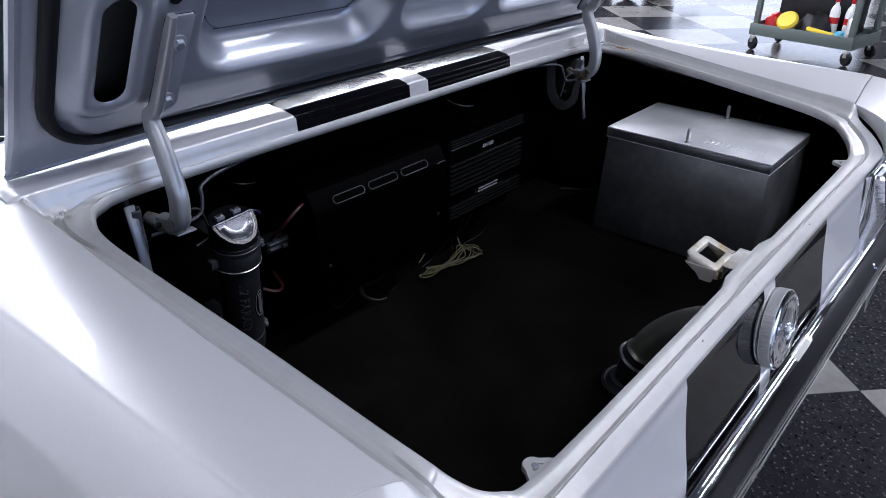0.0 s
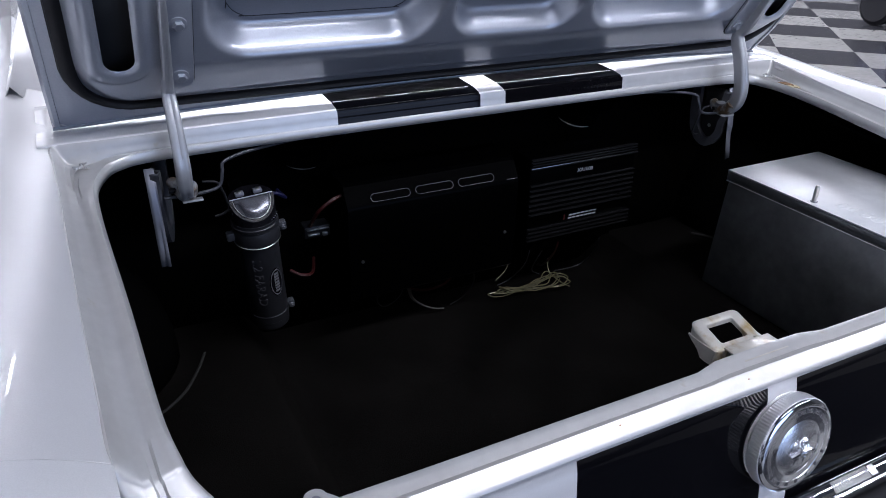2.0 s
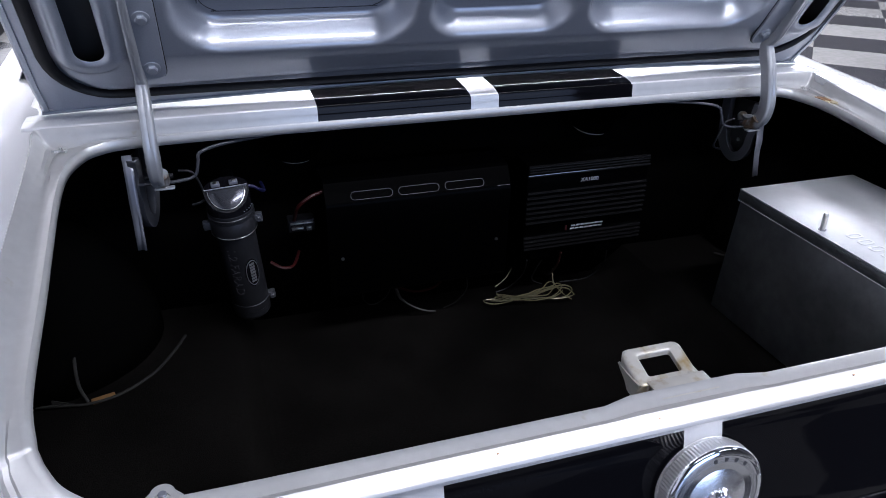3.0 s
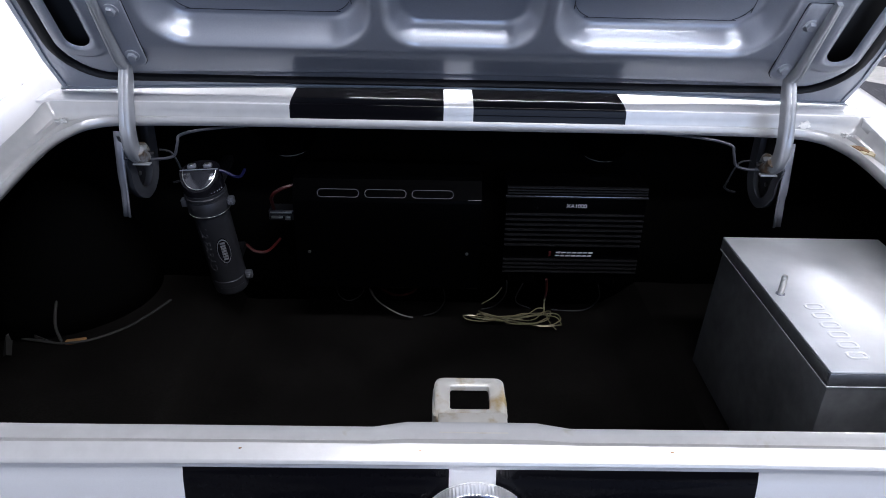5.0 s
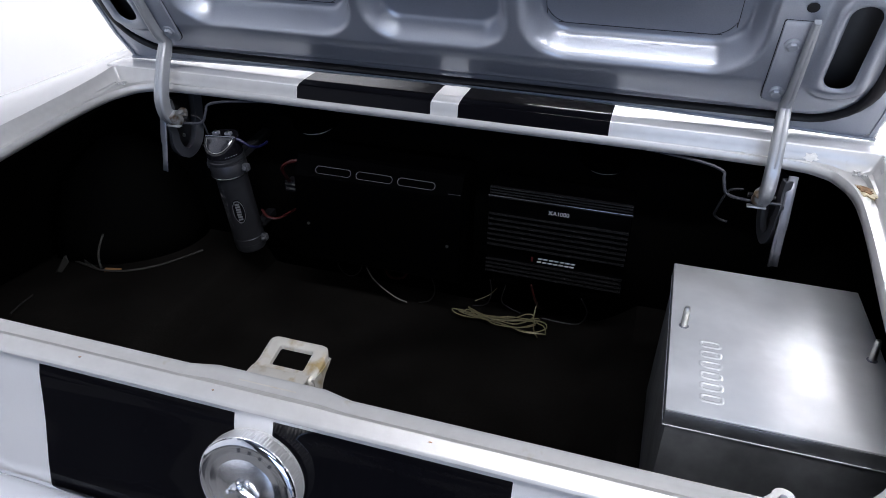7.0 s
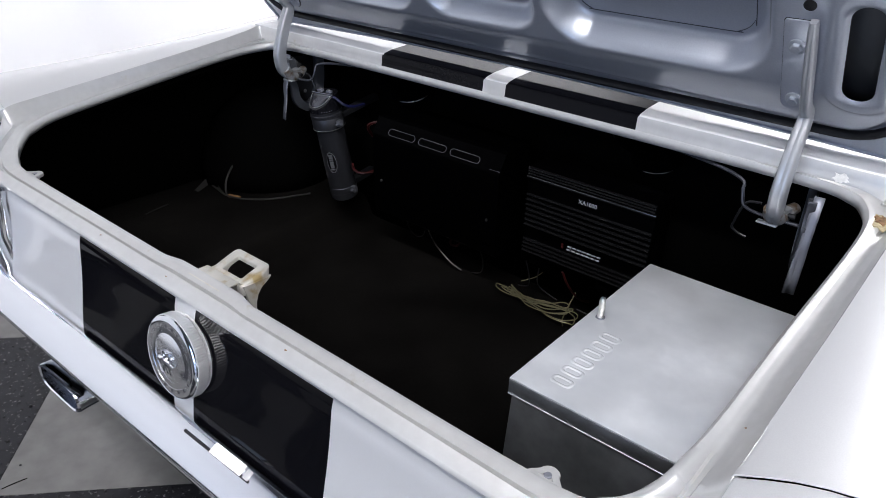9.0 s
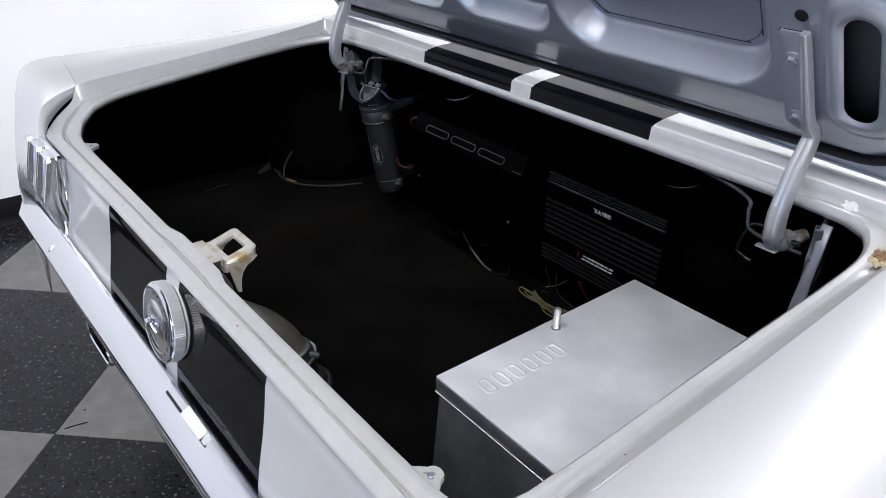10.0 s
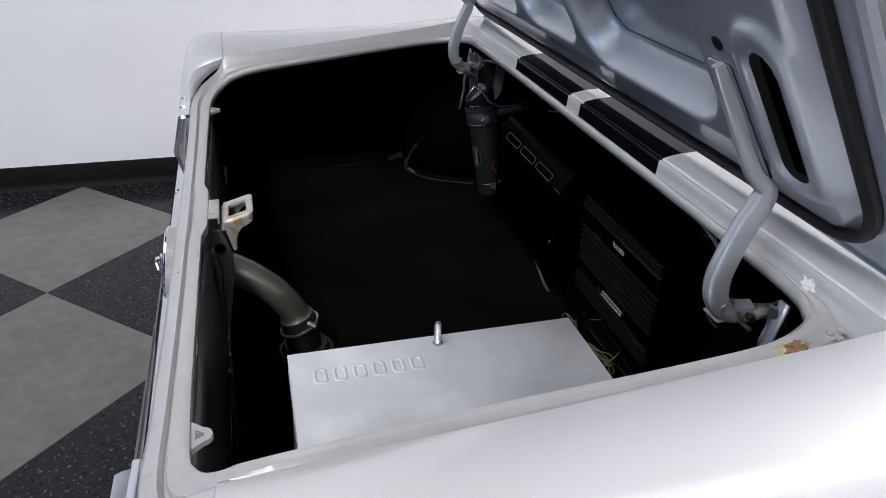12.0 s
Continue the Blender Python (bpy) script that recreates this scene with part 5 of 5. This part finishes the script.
def loop_bundle():
    """Slack speaker wire, folded in long crossing loops."""
    out = []
    for k in range(5):
        j = lambda a: random.uniform(-a, a)  # noqa: E731
        w, cx, cy, tilt = 0.100 - 0.010 * k + j(0.006), 0.128 + j(0.010), 0.615 + j(0.006), j(0.09)
        pts = []
        for i in range(18):
            a = 2 * math.pi * i / 18
            x = w * math.cos(a) * (1.0 if math.cos(a) < 0 else 0.95)
            y = 0.019 * (0.45 * math.sin(a) + 0.75 * math.sin(2 * a + 0.3 * k)) + x * tilt + j(0.002)
            pts.append((cx + x, cy + y, 0.507 + 0.004 * k * 0.5 + 0.006 * abs(math.sin(a * 1.5 + k)) + j(0.0015)))
        out.append(tube(pts, 0.0014, 6, 5, closed=True))
    out.append(tube([(0.185, 0.655, 0.545), (0.182, 0.640, 0.520), (0.190, 0.605, 0.510), (0.200, 0.590, 0.506)], 0.0014, 6, 6))
    out.append(tube([(0.060, 0.655, 0.520), (0.085, 0.660, 0.535), (0.100, 0.670, 0.550)], 0.0012, 6, 6))
    return merge(*out)


whole("speaker_wire", loop_bundle(), GOLD, "bundle of pale gold speaker wire looped on the carpet", "wire", "trunk wiring")
for pts in ([(0.10, 0.60, 0.605), (0.10, 0.585, 0.585), (0.085, 0.575, 0.567), (0.06, 0.57, 0.562)], [(0.13, 0.60, 0.60), (0.12, 0.575, 0.578), (0.15, 0.57, 0.565)], [(0.27, 0.60, 0.60), (0.275, 0.585, 0.58), (0.25, 0.572, 0.562), (0.19, 0.57, 0.563)]):
    wire("speaker_wire", pts, 0.0012, RUBBER, "dark speaker wire hanging from the amplifier")
wire("power_wire", [(0.175, 0.61, 0.605), (0.178, 0.60, 0.585), (0.18, 0.60, 0.565), (0.185, 0.62, 0.556)], 0.0022, REDWIRE, "red power wire below the finned amplifier")
wire("power_wire", [(-0.06, 0.60, 0.598), (-0.075, 0.585, 0.585), (-0.105, 0.59, 0.578), (-0.13, 0.62, 0.575)], 0.0024, REDWIRE, "red power wire below the slotted amplifier")
wire("power_wire", [(-0.372, 0.60, 0.672), (-0.355, 0.59, 0.664), (-0.335, 0.60, 0.660), (-0.32, 0.64, 0.665)], 0.0028, REDWIRE, "red power wire beside the capacitor")
wire("power_wire", [(-0.325, 0.64, 0.72), (-0.32, 0.60, 0.765), (-0.30, 0.592, 0.785), (-0.276, 0.60, 0.79)], 0.0032, REDWIRE, "red wire curving into the slotted amplifier")
wire("ground_wire", [(-0.402, 0.570, 0.826), (-0.388, 0.573, 0.822), (-0.374, 0.582, 0.810), (-0.370, 0.605, 0.802), (-0.372, 0.640, 0.800)], 0.0028, BLUE, "dark blue wire from the capacitor")
wire("signal_wire", [(-0.215, 0.60, 0.596), (-0.205, 0.58, 0.582), (-0.185, 0.572, 0.575), (-0.165, 0.58, 0.582), (-0.16, 0.60, 0.595)], 0.0009, WIREPALE, "thin grey signal wire in a slack loop")
wire("signal_wire", [(-0.02, 0.60, 0.596), (-0.01, 0.575, 0.578), (-0.022, 0.56, 0.562), (-0.045, 0.555, 0.556)], 0.0011, WIREPALE, "grey cable curling onto the carpet")
wire("signal_wire", [(0.655, 0.20, 0.80), (0.668, 0.205, 0.77), (0.672, 0.20, 0.72), (0.668, 0.19, 0.68)], 0.0016, WIREPALE, "thin pale wire hanging behind the battery box")
rib = spline([sunk(p) for p in ((-0.150, 0.590, 0.590), (-0.136, 0.574, 0.578), (-0.112, 0.560, 0.568), (-0.086, 0.549, 0.561), (-0.064, 0.545, 0.558))], 6)
whole("flat_cable", sweep(rib, [(-0.0036, -0.0008), (-0.0014, -0.0012), (-0.0010, -0.0006), (0.0010, -0.0006), (0.0014, -0.0012), (0.0036, -0.0008), (0.0036, 0.0006), (0.0014, 0.0012), (0.0010, 0.0006), (-0.0010, 0.0006), (-0.0014, 0.0012), (-0.0036, 0.0006)]), mat("pale_flat_cable", (0.13, 0.125, 0.115), rough=0.35, stain=0.3, stain_scale=60), "pale flat cable hanging below the slotted amplifier", "cable", "trunk wiring")
fuse = thing("fuse_holder", (-0.312, 0.65, 0.70), "small clear fuse holder beside the amplifier", "fuse holder")
part("holder_body", block((-0.335, 0.630, 0.706), (-0.290, 0.660, 0.728), 0.003), DULL, fuse)
part("fuse_contact", merge(block((-0.332, 0.626, 0.722), (-0.293, 0.631, 0.7245), 0.0008), block((-0.330, 0.626, 0.712), (-0.310, 0.631, 0.7155), 0.0008), block((-0.305, 0.626, 0.709), (-0.296, 0.631, 0.7155), 0.0008)), ZINC, fuse)

# ---------------------------------------------------------------- fuel filler neck
neck = thing("filler_neck", (0.03, 0.16, 0.55), "grey steel fuel filler neck clamped to a black rubber hose", "filler neck")
np_ = spline([(-0.006, -0.030, 0.690), (-0.004, 0.006, 0.682), (0.000, 0.040, 0.665), (0.004, 0.078, 0.634), (0.006, 0.106, 0.598), (0.006, 0.117, 0.572)], 6)
part("steel_pipe", sweep(np_, ring(0.0245, 24), up=(0, 0, 1), scales=[1.0 if i < len(np_) - 3 else (1.03, 1.10, 1.20)[i - len(np_) + 3] for i in range(len(np_))]), PIPE, neck)
HC = Vector((0.008, 0.122, 0.556))
part("hose_clamp", merge(tube([HC + Vector((0.0325 * math.cos(a), 0.0320 * math.sin(a), 0.012 * math.sin(a))) for a in np.linspace(0, 2 * math.pi, 21)[:-1]], 0.0026, 6, 2, closed=True), lathe([(0.0045, -0.010), (0.0050, -0.009), (0.0050, 0.006), (0.0040, 0.007), (0.0040, 0.011)], 14, Matrix.Translation((0.033, 0.140, 0.568)) @ Matrix.Rotation(radians(70), 4, (1, -0.6, 0)))), ZINC, neck, "bright worm-drive hose clamp")
part("rubber_hose", sweep(spline([(0.007, 0.118, 0.572), (0.008, 0.123, 0.552), (0.008, 0.130, 0.495)], 5), ring(0.0305, 24)), HOSE, neck)
part("hose_flange", lathe([(0.050, 0.0), (0.050, 0.004), (0.046, 0.006), (0.043, 0.005), (0.040, 0.007), (0.037, 0.014), (0.032, 0.015)], 32, Matrix.Translation((0.008, 0.130, 0.499))), HOSE, neck)

# ---------------------------------------------------------------- things across the shop
cart = thing("tool_cart", (5.6, 1.3, 0), "grey-green steel shop cart on casters with cleaning things aboard", "cart")
ca, sa = math.cos(radians(-99)), math.sin(radians(-99))


def cart_at(x, y, z):
    """Along the cart's length, across it, up."""
    return Vector((5.16 + ca * x - sa * y, 1.685 + sa * x + ca * y, z))


def cart_block(lo, hi, bev=0.004):
    b = block(lo, hi, bev)
    for v in b.verts:
        v.co = cart_at(*v.co)
    return b


part("lower_tray", merge(cart_block((0, 0, 0.160), (0.80, 0.50, 0.170)), cart_block((0, 0, 0.118), (0.80, 0.012, 0.207)), cart_block((0, 0.488, 0.118), (0.80, 0.50, 0.207)), cart_block((0, 0, 0.118), (0.012, 0.50, 0.207)), cart_block((0.788, 0, 0.118), (0.80, 0.50, 0.207))), CART, cart)
part("upper_tray", merge(cart_block((0, 0, 0.80), (0.80, 0.50, 0.815)), cart_block((0, 0, 0.74), (0.80, 0.012, 0.82)), cart_block((0, 0.488, 0.74), (0.80, 0.50, 0.82))), CART, cart)
for px, py in ((0.015, 0.01), (0.745, 0.01), (0.015, 0.45), (0.745, 0.45)):
    part("post", cart_block((px, py, 0.12), (px + 0.04, py + 0.04, 0.82)), CART, cart)
    c = part("caster", merge(*[lathe([(0.0, -0.016), (0.045, -0.016), (0.052, -0.008), (0.052, 0.008), (0.045, 0.016), (0, 0.016)], 24, Matrix.Translation(cart_at(px + 0.02, py + 0.02, 0.053)) @ Matrix.Rotation(radians(50), 4, "Z") @ Matrix.Rotation(radians(90), 4, "X"))]), RUBBER, cart, "black rubber caster")
    part("caster_fork", cart_block((px + 0.0, py - 0.002, 0.06), (px + 0.04, py + 0.002, 0.12)), ZINC, c)


def on_cart(name, bm, m, label, category):
    for v in bm.verts:
        v.co = cart_at(*v.co)
    return whole(name, bm, m, label, category)


def heap(r, h, at, seed, wob=0.35, n=22):
    """A soft uneven mound."""
    bm = lathe([(r, 0), (r * 1.05, h * 0.2), (r * 0.85, h * 0.6), (r * 0.5, h * 0.9), (r * 0.2, h), (0, h)], n)
    for v in bm.verts:
        q = noise.noise(Vector((v.co.x * 18 + seed, v.co.y * 18, v.co.z * 18)))
        v.co = Vector((v.co.x * (1 + wob * q), v.co.y * (1 + wob * q), v.co.z * (1 + 0.5 * wob * q))) + Vector(at)
    return bm


def bottle(r, h, at):
    return lathe([(r * 0.9, 0), (r, 0.006), (r, h * 0.62), (r * 0.8, h * 0.74), (r * 0.38, h * 0.82), (r * 0.38, h * 0.9)], 18, Matrix.Translation(at))


on_cart("red_cloth", heap(0.085, 0.115, (0.13, 0.13, 0.1705), 3), RED, "crumpled red shop cloth on the cart", "cloth")
on_cart("yellow_pad", lathe([(0.060, 0), (0.078, 0.014), (0.080, 0.034), (0.066, 0.050), (0, 0.052)], 24, Matrix.Translation((0.265, 0.075, 0.236)) @ Matrix.Rotation(radians(50), 4, "X")), YELLOW, "round yellow polishing pad leaning on the cart", "polishing pad")
on_cart("yellow_brush", block((0.43, 0.014, 0.196), (0.64, 0.052, 0.226), 0.011, turn=Matrix.Rotation(radians(7), 4, "Y")), YELLOW, "yellow brush handle lying on the cart", "brush")
on_cart("black_bag", heap(0.130, 0.150, (0.42, 0.19, 0.1705), 8), RUBBER, "black cloth bag on the cart", "bag")
# black block added to darken the space behind the things on the cart
on_cart("storage_bin", block((0.06, 0.31, 0.1705), (0.68, 0.47, 0.56), 0.02), DULL, "black block added for the dark space behind the cart's load", "bin")
for bx_, by_, col in ((0.535, 0.225, RED), (0.645, 0.235, RED)):
    ob = thing("spray_bottle", cart_at(bx_, by_, 0.1705), "white plastic spray bottle with a red band", "bottle", "bottles on the cart")
    for nm, bm, m_ in (("bottle_body", bottle(0.036, 0.27, (bx_, by_, 0.1705)), WHITEPL), ("label_band", lathe([(0.0366, 0.085), (0.0366, 0.13)], 18, Matrix.Translation((bx_, by_, 0.1705))), col), ("bottle_cap", lathe([(0.016, 0.238), (0.016, 0.268), (0, 0.268)], 14, Matrix.Translation((bx_, by_, 0.1705))), col)):
        for v in bm.verts:
            v.co = cart_at(*v.co)
        part(nm, bm, m_, ob)
on_cart("spray_can", lathe([(0.030, 0), (0.032, 0.004), (0.032, 0.15), (0.024, 0.165), (0.014, 0.168), (0.014, 0.19), (0, 0.19)], 18, Matrix.Translation((0.735, 0.06, 0.1705))), SATIN, "plain silver spray can on the cart", "spray can")
on_cart("blue_cloth", heap(0.062, 0.060, (0.665, 0.080, 0.1705), 5), mat("blue_cloth", (0.08, 0.30, 0.42), rough=0.9), "crumpled light blue cloth on the cart", "cloth")

# dark blue ride-on machine by the bright door
ride = thing("ride_on_machine", (7.1, 3.9, 0), "dark blue ride-on machine with small black wheels", "machine")
part("chassis", block((6.75, 3.3, 0.22), (7.5, 4.5, 0.62), 0.05), DARKBLUE, ride)
part("hood", block((6.8, 3.25, 0.58), (7.45, 4.0, 0.95), 0.10, 4), DARKBLUE, ride)
part("front_bar", tube([(6.75, 3.25, 0.25), (6.70, 3.05, 0.20), (6.95, 2.9, 0.18), (7.3, 2.95, 0.2), (7.5, 3.25, 0.25)], 0.025), DARKBLUE, ride)
for wx, wy in ((6.72, 3.55), (7.53, 3.55), (6.72, 4.35), (7.53, 4.35)):
    w = part("wheel", lathe([(0.07, -0.07), (0.15, -0.075), (0.185, -0.05), (0.188, 0.05), (0.15, 0.075), (0.07, 0.07)], 28, Matrix.Translation((wx, wy, 0.189)) @ Matrix.Rotation(radians(90), 4, "Y")), RUBBER, ride, "small black tyre")
    part("wheel_hub", lathe([(0.07, -0.06), (0.075, 0.05), (0.03, 0.06), (0, 0.062)], 20, Matrix.Translation((wx, wy, 0.189)) @ Matrix.Rotation(radians(90), 4, "Y")), ZINC, w)

# ---------------------------------------------------------------- floor tiles
TS, TA = 0.622, radians(46.8)
T0 = Vector((-0.743, -0.174, 0))
e1, e2 = Vector((math.cos(TA), math.sin(TA), 0)), Vector((-math.sin(TA), math.cos(TA), 0))
h = TS / 2 - 0.0006


def tile_bm():
    b = block((-h, -h, -0.0035), (h, h, 0.0), 0.0006, 1)
    return b


tile_mesh = []
for m in (TILE_D, TILE_L):
    me = bpy.data.meshes.new("floor_tile")
    b = tile_bm()
    b.to_mesh(me)
    b.free()
    me.materials.append(m)
    tile_mesh.append(me)
near, far = [], []
for i in range(-14, 22):
    for j in range(-18, 18):
        c = T0 + e1 * (TS * (i + 0.5)) + e2 * (TS * (j + 0.5))
        if XW - 0.3 < c.x < XE + 0.1 and YS - 0.3 < c.y < YN + 0.3:
            (near if math.hypot(c.x - 1.9, c.y - 1.6) < 5.9 else far).append((c, (i + j + 1) % 2))
near.sort(key=lambda k: math.hypot(k[0].x - 1.9, k[0].y - 1.6))
far += near[295:]
for c, k in near[:295]:
    t = new("floor_tile", tile_mesh[k])
    t.parent = floor
    t.matrix_parent_inverse = Matrix.Identity(4)
    t.matrix_basis = Matrix.Translation(c) @ Matrix.Rotation(TA + random.choice((0, math.pi / 2, math.pi)), 4, "Z")
fb = bmesh.new()
for c, k in far:
    b = [fb.verts.new(c + e1 * (sx * h) + e2 * (sy * h)) for sx, sy in ((-1, -1), (1, -1), (1, 1), (-1, 1))]
    f = fb.faces.new(b)
    f.material_index = k
tagged(part("floor_tiles", fb, (TILE_D, TILE_L), floor), kind="stuff")

# scratches and grit on the floor by the bumper
for pts in ([(-0.747, -0.150, 0.0008), (-0.744, -0.128, 0.001), (-0.738, -0.098, 0.0008)],):
    part("scuff_mark", sweep(spline(pts, 5), [(-0.0016, -0.0006), (0.0016, -0.0006), (0.0007, 0.0005), (-0.0007, 0.0005)]), LINER, floor)
for gx, gy, gr in ((-0.981, 0.015, 0.005), (-0.79, -0.091, 0.003), (-1.10, 0.21, 0.003)):
    part("grit", lathe([(gr, 0.0), (gr * 0.9, gr * 0.5), (gr * 0.4, gr * 0.8), (0, gr * 0.85)], 9, Matrix.Translation((gx, gy, 0.0002))), RUBBER, floor)
